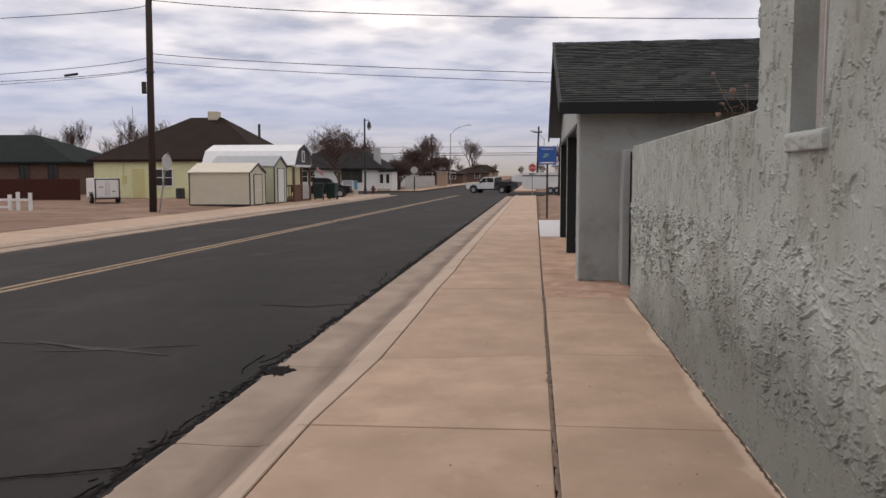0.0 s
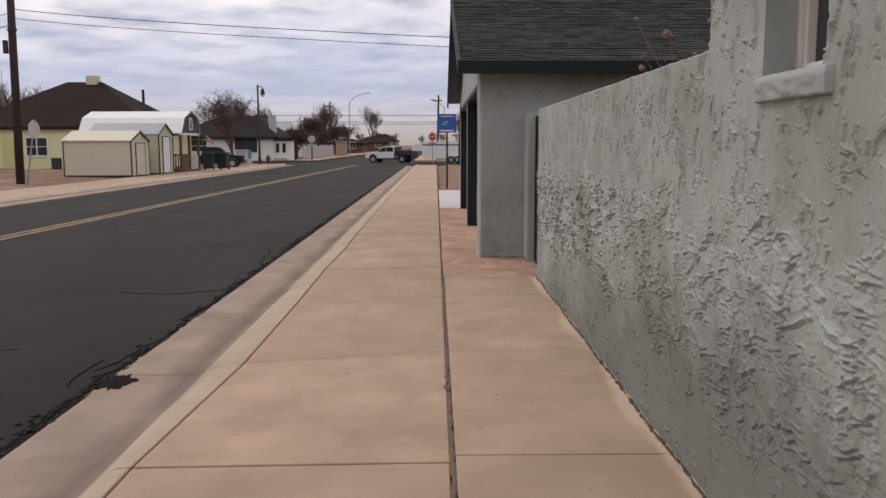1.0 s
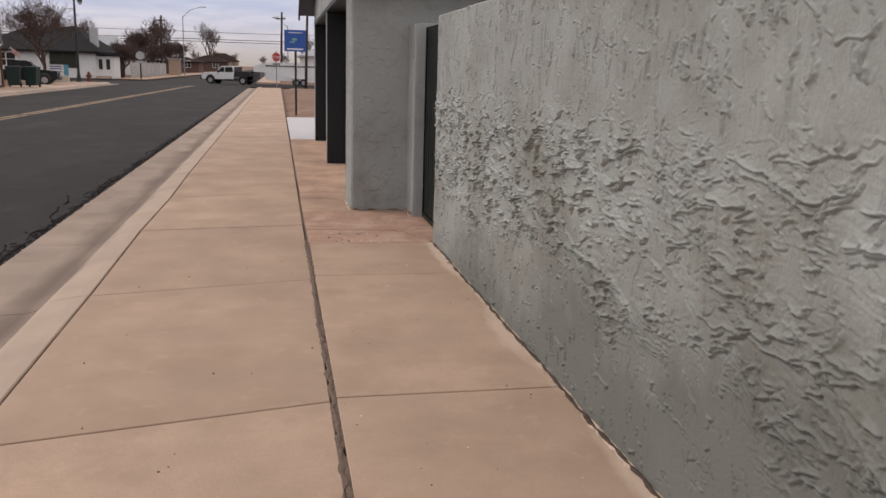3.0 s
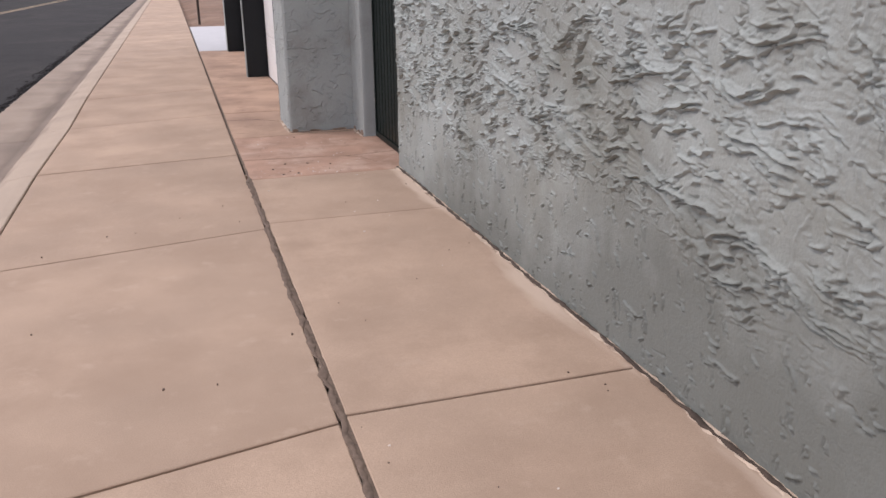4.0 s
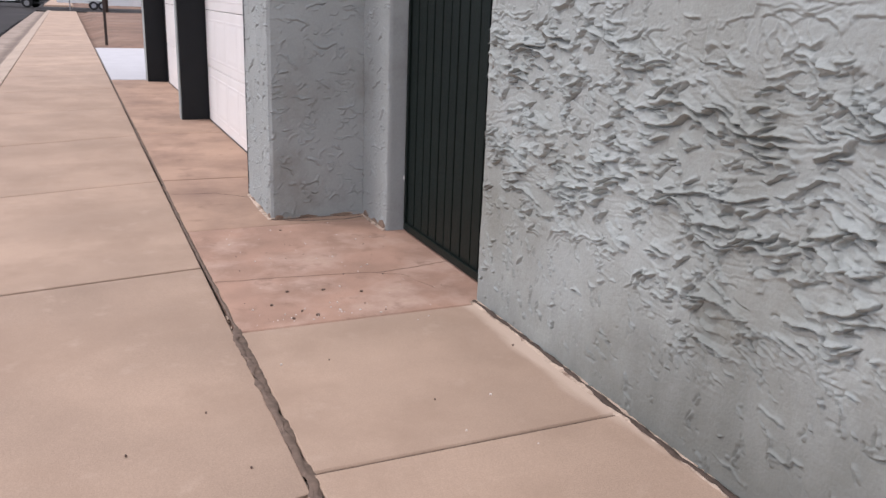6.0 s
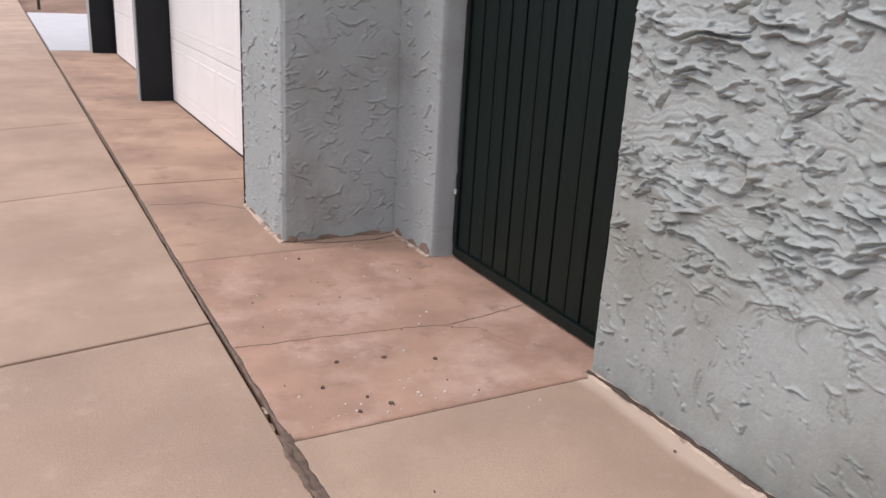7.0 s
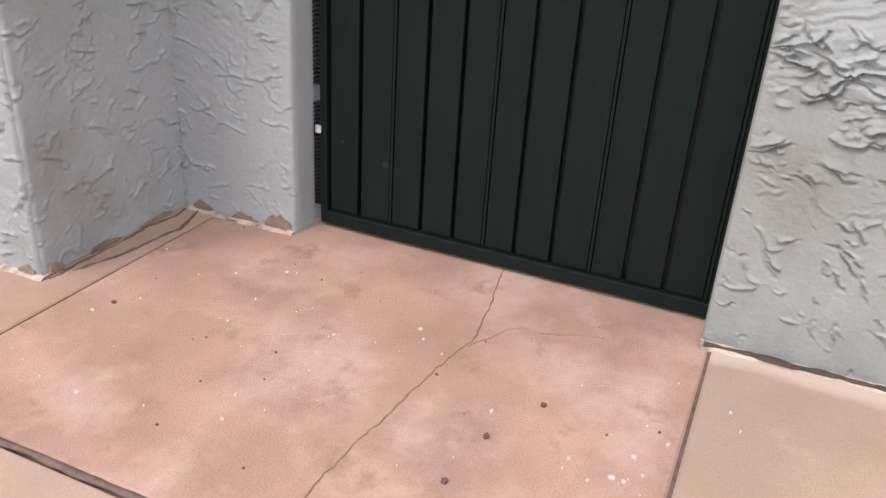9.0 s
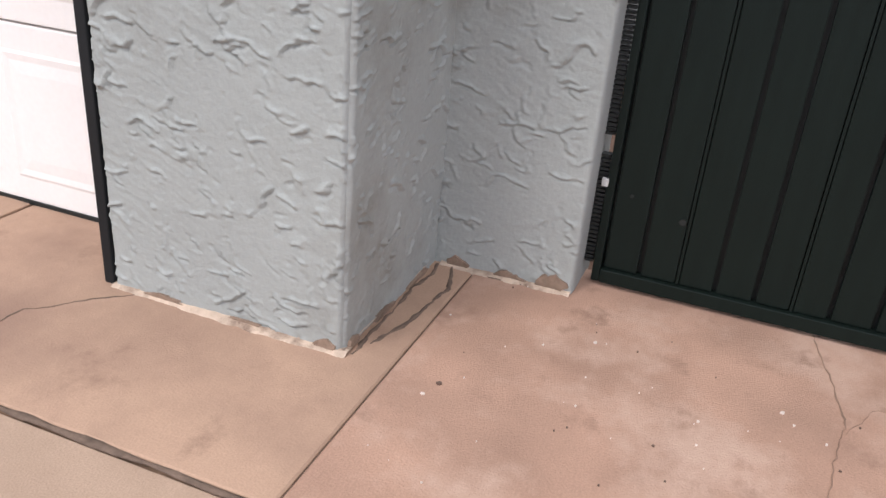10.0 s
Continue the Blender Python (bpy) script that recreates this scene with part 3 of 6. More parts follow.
def build_slabs():
    rnd = random.Random(2)
    # street side: the joints run a little askew, and the kerb line has a kink
    edges = [(0.60 - 1.93 * k, 0.70 - 1.93 * k, -1.295) for k in range(6, 0, -1)] + list(zip(KERB_Y, (0.70, 2.63, 4.56, 6.515, 8.555, 10.485, 12.42, 14.37), KERB_BACK))
    edges += [(13.90 + 1.95 * k, 14.37 + 1.95 * k, -1.22) for k in range(1, 24)]
    for a, c in zip(edges, edges[1:]):
        slab(0, 0, 0, 0, M_SLAB, pavement, z=rnd.uniform(-0.002, 0.002), bevel=rnd.uniform(0.004, 0.008), g=0.0075,
             quad=((a[2] + 0.002, a[0]), (JOINT_X - 0.004, a[1]), (JOINT_X - 0.004, c[1]), (c[2] + 0.002, c[0])))
    # wall side
    for a, c in zip((-10, -8, -6, -4, -2, 0.6, 2.62, 4.64, 6.55, 8.64), (-8, -6, -4, -2, 0.6, 2.62, 4.64, 6.55, 8.64, 9.665)):
        slab(JOINT_X + 0.011, WALL_X + 0.02, a, c, M_SLAB, pavement, z=rnd.uniform(-0.002, 0.002) + 0.002, bevel=rnd.uniform(0.005, 0.008))
    slab(JOINT_X + 0.008, 1.32, 9.665, 11.118, M_BROWN_SLAB, pavement, z=0.0, bevel=0.007, g=0.002)
    slab(JOINT_X + 0.006, 1.25, 11.118, 12.42, M_DRIVE_SLAB, pavement, z=0.001, bevel=0.006, g=0.002)
    for a, c in ((12.42, 14.4), (14.4, 16.4), (16.4, 19.35)):
        slab(JOINT_X + 0.006, 0.93, a, c, M_DRIVE_SLAB, pavement, z=0.003, bevel=0.004)
    slab(JOINT_X + 0.012, 1.9, 19.37, 26.5, M_PALE_SLAB, pavement, z=0.006, bevel=0.006)


build_slabs()
for width, start, end in ((0.030, 2.0, 9.70), (0.013, 9.70, 19.3)):
    ribbon("long_joint", M_FILL, lambda y: JOINT_X + 0.004 + 0.004 * math.sin(y * 2.1), width, start, end, 1800, lambda x, y: -0.001, "ragged dark filler in the long pavement joint", "joint", ragged=1.0, seed=77, dip=0.004, freq=7.0)
ribbon("long_joint_spall", M_FILL, lambda y: JOINT_X - 0.004 + 0.006 * math.sin(y * 3.1), 0.016, 5.6, 9.65, 1200, lambda x, y: 0.0024, "broken-away concrete edge along the pavement joint", "joint", ragged=2.0, seed=91, dip=0.003, freq=8.0)
for y in (9.665, 11.118, 8.64, 6.55):
    part("joint_sand", cube(JOINT_X + 0.02, WALL_X - 0.005, y - 0.012, y + 0.012, -0.05, -0.007), M_FILL, pavement)


def build_curb():
    # rolled kerb and gutter pan, cast in lengths
    curb = tagged(part("kerb", cube(ROAD_E - 0.06, CURB_X - 0.102, -12, 61, -0.4, -0.145), M_JOINT), "low rolled tan concrete kerb and gutter", "kerb", kind="structure")
    ys = [0.60 - 1.93 * k for k in range(6, 0, -1)] + list(KERB_Y) + [13.90 + 1.95 * k for k in range(1, 25)]
    backs = [-1.295] * 6 + list(KERB_BACK) + [-1.22] * 24
    for a, c, xa, xc in zip(ys, ys[1:], backs, backs[1:]):
        bm = bmesh.new()
        rings = []
        for y, x in ((a + 0.004, xa - 0.003), (c - 0.004, xc - 0.003)):
            rings.append([bm.verts.new((px, y, pz)) for px, pz in ((x, -0.2), (x, -0.006), (x - 0.006, -0.001), (x - 0.065, -0.006), (-1.41, -0.030), (-1.445, -0.052), (-1.475, -0.070), (-1.475, -0.2))])
        bm.faces.new(rings[0][::-1]), bm.faces.new(rings[1])
        for k in range(8):
            bm.faces.new((rings[0][k], rings[0][(k + 1) % 8], rings[1][(k + 1) % 8], rings[1][k]))
        part("kerb_back", bm, M_CURB, curb)
    outline = [(-1.477, -0.2), (-1.477, -0.0705), (-1.55, -0.088), (-1.75, -0.092), (-2.02, -0.085), (ROAD_E - 0.045, -0.098), (ROAD_E - 0.045, -0.2)]
    for k in range(-8, 29):
        part("gutter_pan", prism(bmesh.new(), outline, "y", 4.365 + 1.93 * k + 0.005, 4.365 + 1.93 * (k + 1) - 0.005), M_GUTTER, curb)


build_curb()


def build_far_side():
    far = tagged(part("far_kerb", cube(-11.2, -10.62, -25, 63, -0.5, -0.075), M_GUTTER), "tan concrete kerb across the street", "kerb", kind="structure")
    part("kerb_back", prism(bmesh.new(), [(-11.2, -0.4), (-11.2, -0.05), (-11.3, 0.01), (-11.5, 0.035), (-11.5, -0.4)], "y", -25, 63), M_CURB, far)
    pv = tagged(part("far_pavement", cube(-13.42, -11.51, -25, 63, -0.4, 0.0), M_JOINT), "tan concrete pavement across the street", "pavement", kind="structure")
    for k in range(36):
        slab(-13.41, -11.52, -24 + 2.4 * k, -24 + 2.4 * (k + 1), M_SLAB, pv, z=0.03)
    pv = tagged(part("far_corner_pavement", cube(-13.42, -10.9, 76.6, 240, -0.4, 0.0), M_JOINT), "tan concrete pavement beyond the cross street", "pavement", kind="structure")
    for k in range(40):
        slab(-13.41, -10.92, 76.6 + 4 * k, 76.6 + 4 * (k + 1), M_SLAB, pv, z=0.03)
    pv = tagged(part("far_corner_pavement_east", cube(-1.9, 0.1, 76.6, 240, -0.4, 0.02), M_SLAB), "tan concrete pavement beyond the cross street", "pavement", kind="structure")


build_far_side()


# ---- stucco wall, building, garage ----
def stucco_sheet(name, parent, s0, s1, z0, z1, cell, heavy, at, keep=None, fold_top=0.0, fold_start=0.0, fold_end=0.0):
    """A sheet of stucco relief. at(s, z, d) turns a place on the face and a depth behind it into a point; edges may fold back by a depth."""
    ss, zz = list(np.linspace(s0, s1, int((s1 - s0) / cell) + 1)), list(np.linspace(z0, z1, int((z1 - z0) / (cell * 0.6)) + 1))
    ds, dz = [0.0] * len(ss), [0.0] * len(zz)
    if fold_end:
        ss += [s1 + 0.006, s1 + 0.008, s1 + 0.008]
        ds += [0.008, 0.03, fold_end]
    if fold_start:
        ss = [s0 - 0.008, s0 - 0.008, s0 - 0.006] + ss
        ds = [fold_start, 0.03, 0.008] + ds
    if fold_top:
        zz += [z1 + 0.008, z1 + 0.012, z1 + 0.014]
        dz += [0.01, 0.035, fold_top]
    S, Z = np.meshgrid(np.array(ss), np.array(zz), indexing="ij")
    D = np.maximum.outer(np.array(ds), np.array(dz))
    h = stucco_height(S, Z, heavy)
    P = at(S, Z, D, h)
    k = None if keep is None else keep(S[:-1, :-1] + cell / 2, Z[:-1, :-1] + cell / 2)
    return grid_mesh(name, P, M_STUCCO, parent, k)


def east_face(x):
    return lambda S, Z, D, h: np.stack([x + D - np.where(D < 0.02, h, h * 0.3), S, Z], -1)


WIN_Y0, WIN_Y1, WIN_Z0, WIN_Z1 = 3.36, 3.80, 1.60, 2.75


def beside_window(s, z):
    return ~((s > WIN_Y0) & (s < WIN_Y1) & (z > WIN_Z0) & (z < WIN_Z1))


wall = tagged(part("wall_garden", cube(WALL_X + 0.02, WALL_X + 0.20, BLDG_END - 0.05, WALL_END - 0.02, -0.1, WALL_TOP - 0.004), M_STUCCO), "sage grey wall of heavily textured stucco with a flat top", "wall", kind="structure")
SPLIT_Y = 6.4
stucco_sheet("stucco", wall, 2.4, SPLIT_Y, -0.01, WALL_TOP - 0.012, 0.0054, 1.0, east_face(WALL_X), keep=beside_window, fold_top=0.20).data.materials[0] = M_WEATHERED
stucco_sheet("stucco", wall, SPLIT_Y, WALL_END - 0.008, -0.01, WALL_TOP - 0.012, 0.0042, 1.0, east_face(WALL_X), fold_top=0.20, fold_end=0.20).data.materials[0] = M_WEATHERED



def build_building():
    b = tagged(part("wall_building", cube(WALL_X + 0.155, 9.0, -12, BLDG_END - 0.03, 0.0, 3.9), M_STUCCO), "sage grey stucco building joined to the garden wall", "building", kind="structure")
    part("plain_wall", cube(WALL_X - 0.003, WALL_X + 0.155, -12, 2.401, -0.05, 3.9), M_STUCCO, b)
    part("window_back", cube(WALL_X + 0.156, WALL_X + 0.159, 2.4, BLDG_END - 0.03, 0, 3.9), M_STUCCO, b)

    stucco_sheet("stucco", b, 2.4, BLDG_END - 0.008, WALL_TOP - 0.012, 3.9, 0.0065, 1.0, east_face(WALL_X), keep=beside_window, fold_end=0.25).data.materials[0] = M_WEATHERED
    for name, a in (("jamb", (WIN_Y1, WIN_Y1 + 0.02, WIN_Z0 - 0.01, WIN_Z1)), ("jamb", (WIN_Y0 - 0.02, WIN_Y0, WIN_Z0 - 0.01, WIN_Z1)), ("head", (WIN_Y0, WIN_Y1, WIN_Z1, WIN_Z1 + 0.02))):
        part(name, cube(WALL_X + 0.002, WALL_X + 0.155, a[0], a[1], a[2], a[3]), M_STUCCO, b)
    xs, zs = np.linspace(-0.004, 0.104, 22), np.linspace(WIN_Z0 + 0.02, WIN_Z1, 180)
    X, Z = np.meshgrid(xs, zs, indexing="ij")
    grid_mesh("stucco_reveal", np.stack([WALL_X + X, WIN_Y1 - 0.004 - 0.6 * np.abs(stucco_height(X + 3.0, Z - 0.9, 0.8)), Z], -1), M_WEATHERED, b)
    w = tagged(part("window_1", cube(WALL_X + 0.148, WALL_X + 0.153, WIN_Y0, WIN_Y1, WIN_Z0, WIN_Z1), M_GLASS), "small dark window in a cream frame with a stucco sill", "window", kind="structure")
    bm = bmesh.new()
    for a in ((WIN_Y0, WIN_Y0 + 0.035, WIN_Z0, WIN_Z1), (WIN_Y1 - 0.026, WIN_Y1, WIN_Z0, WIN_Z1), (WIN_Y0 + 0.035, WIN_Y1 - 0.026, WIN_Z0, WIN_Z0 + 0.038)):
        box(bm, WALL_X + 0.105, WALL_X + 0.147, *a)
    part("window_frame", bm, M_PVC, w)
    bm = bmesh.new()
    for a in ((WIN_Y1 - 0.050, WIN_Y1 - 0.031, WIN_Z0 + 0.043, WIN_Z1), (WIN_Y0 + 0.035, WIN_Y1 - 0.050, WIN_Z0 + 0.043, WIN_Z0 + 0.060)):
        box(bm, WALL_X + 0.118, WALL_X + 0.147, *a)
    part("sash", bm, M_PVC, w)
    ys, zs = np.linspace(WIN_Y0 - 0.06, WIN_Y1 + 0.012, 60), np.linspace(0, 1, 26)
    Y, T = np.meshgrid(ys, zs, indexing="ij")
    prof_x = np.interp(T, [0, 0.2, 0.5, 0.62, 1], [0.04, -0.022, -0.030, -0.020, 0.14])
    prof_z = np.interp(T, [0, 0.2, 0.5, 0.62, 1], [1.535, 1.540, 1.60, 1.622, 1.632])
    end = np.minimum(Y - ys[0], ys[-1] - Y) < 1e-6
    bumpy = 0.004 * fbm(Y * 14, T * 8, 3)
    P = np.stack([WALL_X + np.where(end, 0.05, prof_x + bumpy), Y, prof_z + bumpy * 0.6], -1)
    grid_mesh("window_sill", P, M_STUCCO, w)


build_building()

# gate post, gate
GATE_X, GATE_Y0, GATE_Y1 = 1.235, 9.695, 10.835
post = tagged(part("wall_gate_post", cube(WALL_X + 0.03, WALL_X + 0.24, GATE_Y1 + 0.03, PIER_Y - 0.005, -0.1, WALL_TOP - 0.004), M_STUCCO), "narrow sage grey stucco post beside the gate", "wall", kind="structure")
stucco_sheet("stucco", post, GATE_Y1 + 0.014, PIER_Y, -0.01, WALL_TOP - 0.012, 0.006, 0.85, east_face(WALL_X + 0.01), fold_top=0.22, fold_start=0.22)


def build_gate():
    g = thing("gate", "dark green gate of grooved vertical boards, shut between stucco posts", "gate", (GATE_X, 0, 0))
    part("backing", cube(0.028, 0.05, GATE_Y0 - 0.10, GATE_Y1 - 0.02, 0.02, 1.74), M_GROOVE, g)
    part("bottom_rail", cube(-0.012, 0.027, GATE_Y0 - 0.06, GATE_Y1 - 0.045, 0.012, 0.052, bevel=0.004), M_GATE, g)
    part("hinge_stile", cube(-0.008, 0.027, GATE_Y1 - 0.044, GATE_Y1 - 0.022, 0.012, 1.74, bevel=0.003), M_GATE, g)
    edges = [10.79, 10.69, 10.589, 10.494, 10.395, 10.303, 10.214, 10.11, 10.004, 9.912, 9.81, 9.705, 9.62]
    for k, (c, a) in enumerate(zip(edges, edges[1:])):
        bm = cube(0.002, 0.026, a + 0.006, c - 0.006, 0.054, 1.74, bevel=0.003)
        part("board", bm, M_GATE, g)
        if k % 3 == 1:
            part("bead", cube(0.0, 0.024, a - 0.0035, a + 0.0035, 0.054, 1.74), M_GATE, g)
    # hinge with flaking paint, strike plate slots, and the bolt hole
    part("hinge", cube(-0.012, 0.0, GATE_Y1 - 0.026, GATE_Y1 - 0.008, 0.285, 0.308, bevel=0.004), mat("flaked_white", (0.6, 0.6, 0.58), var=0.3, scale=60), g, "hinge with flaked pale paint")
    bm = bmesh.new()
    for k in range(26):
        box(bm, 0.004, 0.03, GATE_Y1 - 0.018, GATE_Y1 + 0.006, 0.06 + k * 0.012, 0.067 + k * 0.012)
    for k in range(60):
        box(bm, 0.004, 0.03, GATE_Y1 - 0.018, GATE_Y1 + 0.006, 0.42 + k * 0.012, 0.427 + k * 0.012)
    tagged(part("ribbed_strip", bm, M_GROOVE, g), kind="stuff")
    part("bolt_hole", disc(bmesh.new(), (0.0015, 10.607, 0.228), (1, 0, 0), 0.009, 0.004, 12), M_GROOVE, g)
    part("bolt_hole", disc(bmesh.new(), (0.0015, 10.745, 0.27), (1, 0, 0), 0.005, 0.004, 10), M_GROOVE, g)


build_gate()

OPEN_Y0, OPEN_Y1, OPEN_Z = 11.88, 19.08, 2.12
EAVE_Y, RIDGE_Y, RIDGE_Z, EAVE_Z = 10.86, 15.35, 3.86, 2.40
GAR_END, RAKE_X, GAR_BACK = 19.42, 0.325, 7.6


def build_garage():
    g = tagged(part("garage_wall_south", cube(PIER_X + 0.03, GAR_BACK, PIER_Y + 0.03, PIER_Y + 0.18, -0.1, 2.34), M_STUCCO), "sage grey stucco garage with a dark shingled gable roof", "garage", kind="structure")

    def south(S, Z, D, h):
        return np.stack([S, PIER_Y + D - h, Z], -1)

    def street(S, Z, D, h):
        return np.stack([PIER_X + D - h, S, Z], -1)

    stucco_sheet("stucco", g, PIER_X + 0.014, 1.40, -0.01, 2.34, 0.006, 0.85, south, fold_start=0.05)
    stucco_sheet("stucco", g, 1.40, 4.6, 1.2, 2.34, 0.02, 0.5, south)
    stucco_sheet("stucco", g, PIER_Y + 0.014, OPEN_Y0 - 0.012, -0.01, 2.34, 0.006, 0.85, street, fold_start=0.05, fold_end=0.27)
    part("pier_core", cube(PIER_X + 0.03, PIER_X + 0.26, PIER_Y + 0.03, OPEN_Y0 - 0.01, -0.1, 2.34), M_STUCCO, g)
    part("end_pier", cube(PIER_X, PIER_X + 0.27, OPEN_Y1 + 0.03, GAR_END, -0.1, OPEN_Z + 0.05), M_STUCCO, g)
    # gable above the doors
    part("gable", prism(bmesh.new(), [(OPEN_Y0 + 0.002, OPEN_Z + 0.06), (GAR_END, OPEN_Z + 0.06), (GAR_END, 2.46), (RIDGE_Y, RIDGE_Z - 0.06), (PIER_Y + 0.02, 2.46), (PIER_Y + 0.02, 2.341), (OPEN_Y0 + 0.002, 2.341)], "x", PIER_X + 0.004, PIER_X + 0.25), M_STUCCO, g)
    part("back_wall", cube(GAR_BACK - 0.15, GAR_BACK, PIER_Y + 0.18, GAR_END, -0.1, 2.34), M_STUCCO, g)
    part("north_wall", cube(PIER_X + 0.27, GAR_BACK - 0.15, GAR_END - 0.15, GAR_END, -0.1, 2.34), M_STUCCO, g)
    for name, a in (("jamb", (OPEN_Y0, OPEN_Y0 + 0.03, 0.0, OPEN_Z)), ("jamb", (OPEN_Y1, OPEN_Y1 + 0.03, 0.0, OPEN_Z)), ("header_trim", (OPEN_Y0, OPEN_Y1 + 0.03, OPEN_Z, OPEN_Z + 0.058))):
        part(name, cube(PIER_X + (0.001 if name == "jamb" else -0.012), DOOR_X + 0.02, *a, bevel=0.004), M_CHARCOAL, g, "charcoal painted trim board")
    part("mullion", cube(PIER_X + 0.004, DOOR_X + 0.02, 15.25, 15.42, 0.0, OPEN_Z, bevel=0.006), M_CHARCOAL, g, "charcoal painted post between the garage doors")
    part("mullion_face", cube(PIER_X - 0.006, PIER_X + 0.003, 15.27, 15.40, 0.0, OPEN_Z), M_STUCCO, g)
    roof = tagged(part("garage_roof", prism(bmesh.new(), [(EAVE_Y + 0.02, EAVE_Z - 0.03), (RIDGE_Y, RIDGE_Z - 0.03), (2 * RIDGE_Y - EAVE_Y, EAVE_Z - 0.03), (2 * RIDGE_Y - EAVE_Y, EAVE_Z - 0.075), (RIDGE_Y, RIDGE_Z - 0.075), (EAVE_Y + 0.02, EAVE_Z - 0.075)], "x", RAKE_X + 0.02, GAR_BACK + 0.3), M_CHARCOAL), "dark charcoal shingle gable roof with black fascia", "roof", kind="structure")
    part("fascia", cube(RAKE_X, GAR_BACK + 0.3, EAVE_Y - 0.025, EAVE_Y + 0.018, EAVE_Z - 0.165, EAVE_Z - 0.012, bevel=0.005), M_CHARCOAL, roof)
    part("soffit", cube(RAKE_X + 0.03, GAR_BACK + 0.3, EAVE_Y + 0.02, PIER_Y + 0.02, EAVE_Z - 0.10, EAVE_Z - 0.08), M_CHARCOAL, roof)
    for sgn in (-1, 1):
        e = RIDGE_Y + sgn * (RIDGE_Y - EAVE_Y)
        part("rake_board", prism(bmesh.new(), [(e, EAVE_Z - 0.165), (e, EAVE_Z - 0.01), (RIDGE_Y, RIDGE_Z - 0.01), (RIDGE_Y, RIDGE_Z - 0.165)], "x", RAKE_X - 0.015, RAKE_X + 0.018), M_CHARCOAL, roof)
    # shingle courses on the slope that is seen
    rnd = random.Random(3)
    run, rise = RIDGE_Y - EAVE_Y, RIDGE_Z - EAVE_Z
    slope = math.hypot(run, rise)
    cy, cz = run / slope, rise / slope
    bm = bmesh.new()
    rows = int(slope / 0.14)
    for r in range(rows + 1):
        a, c = r * 0.14 - 0.02, min(slope, r * 0.14 + 0.15)
        x = RAKE_X - 0.02 - (r % 2) * 0.12 - rnd.uniform(0, 0.1)
        while x < GAR_BACK + 0.3:
            w = rnd.choice((0.14, 0.2, 0.26))
            x0, x1 = max(x, RAKE_X - 0.02), x + w - 0.004
            x += w
            if x1 <= x0:
                continue
            t = rnd.uniform(0.008, 0.016)
            def at(xx, d, up):
                return (xx, EAVE_Y + cy * d - cz * up, EAVE_Z - 0.028 + cz * d + cy * up)
            v = [bm.verts.new(at(*q)) for q in ((x0, a, 0.002), (x1, a, 0.002), (x1, a, t + 0.006), (x0, a, t + 0.006), (x0, c, 0.004), (x1, c, 0.004))]
            bm.faces.new((v[0], v[1], v[2], v[3])), bm.faces.new((v[3], v[2], v[5], v[4]))
            bm.faces.new((v[0], v[3], v[4])), bm.faces.new((v[1], v[5], v[2]))
    part("shingles", bm, M_SHINGLE, roof)
    bm = bmesh.new()
    x = RAKE_X - 0.02
    while x < GAR_BACK:
        prism(bm, [(RIDGE_Y - 0.14, RIDGE_Z - 0.06), (RIDGE_Y, RIDGE_Z + rnd.uniform(0.0, 0.012)), (RIDGE_Y + 0.14, RIDGE_Z - 0.06)], "x", x, x + 0.19)
        x += 0.2
    part("ridge_cap", bm, M_SHINGLE, roof)

    # sectional doors with raised panels
    d = thing("garage_door", "white panelled sectional garage door, shut", "garage door", (DOOR_X, 0, 0), group="garage doors")
    w = 3.33
    for k in range(4):
        z0, z1 = 0.012 + k * 0.527, 0.012 + (k + 1) * 0.527 - 0.006
        s = part("door_section", cube(0.0, 0.045, 0.004, w - 0.004, z0, z1, bevel=0.005), M_GARAGEDOOR, d)
        n = 6
        for q in range(n):
            y0, y1 = 0.06 + q * (w - 0.06) / n, (q + 1) * (w - 0.06) / n
            za, zb = z0 + 0.07, z1 - 0.07
            bm = bmesh.new()
            outer = [bm.verts.new((0.001, *p)) for p in ((y0, za), (y1, za), (y1, zb), (y0, zb))]
            lip = [bm.verts.new((-0.003, *p)) for p in ((y0 + 0.012, za + 0.012), (y1 - 0.012, za + 0.012), (y1 - 0.012, zb - 0.012), (y0 + 0.012, zb - 0.012))]
            low = [bm.verts.new((-0.001, *p)) for p in ((y0 + 0.03, za + 0.03), (y1 - 0.03, za + 0.03), (y1 - 0.03, zb - 0.03), (y0 + 0.03, zb - 0.03))]
            top = [bm.verts.new((-0.004, *p)) for p in ((y0 + 0.065, za + 0.065), (y1 - 0.065, za + 0.065), (y1 - 0.065, zb - 0.065), (y0 + 0.065, zb - 0.065))]
            for a, c in ((outer, lip), (lip, low), (low, top)):
                for e in range(4):
                    bm.faces.new((a[e], a[(e + 1) % 4], c[(e + 1) % 4], c[e]))
            bm.faces.new(top)
            part("raised_panel", bm, M_GARAGEDOOR, s)
    part("bottom_seal", cube(-0.004, 0.04, 0.004, w - 0.004, 0.0, 0.012), M_GROOVE, d)
    d.matrix_world = pose(DOOR_X, 11.912, 0)
    copy_thing(d, pose(DOOR_X, 15.425 + 0.16, 0))
    part("filler_jamb", cube(DOOR_X, DOOR_X + 0.04, 15.421, 15.585, 0, OPEN_Z), M_CHARCOAL, g)
    part("filler_jamb", cube(DOOR_X, DOOR_X + 0.04, 18.915, OPEN_Y1, 0, OPEN_Z), M_CHARCOAL, g)


build_garage()


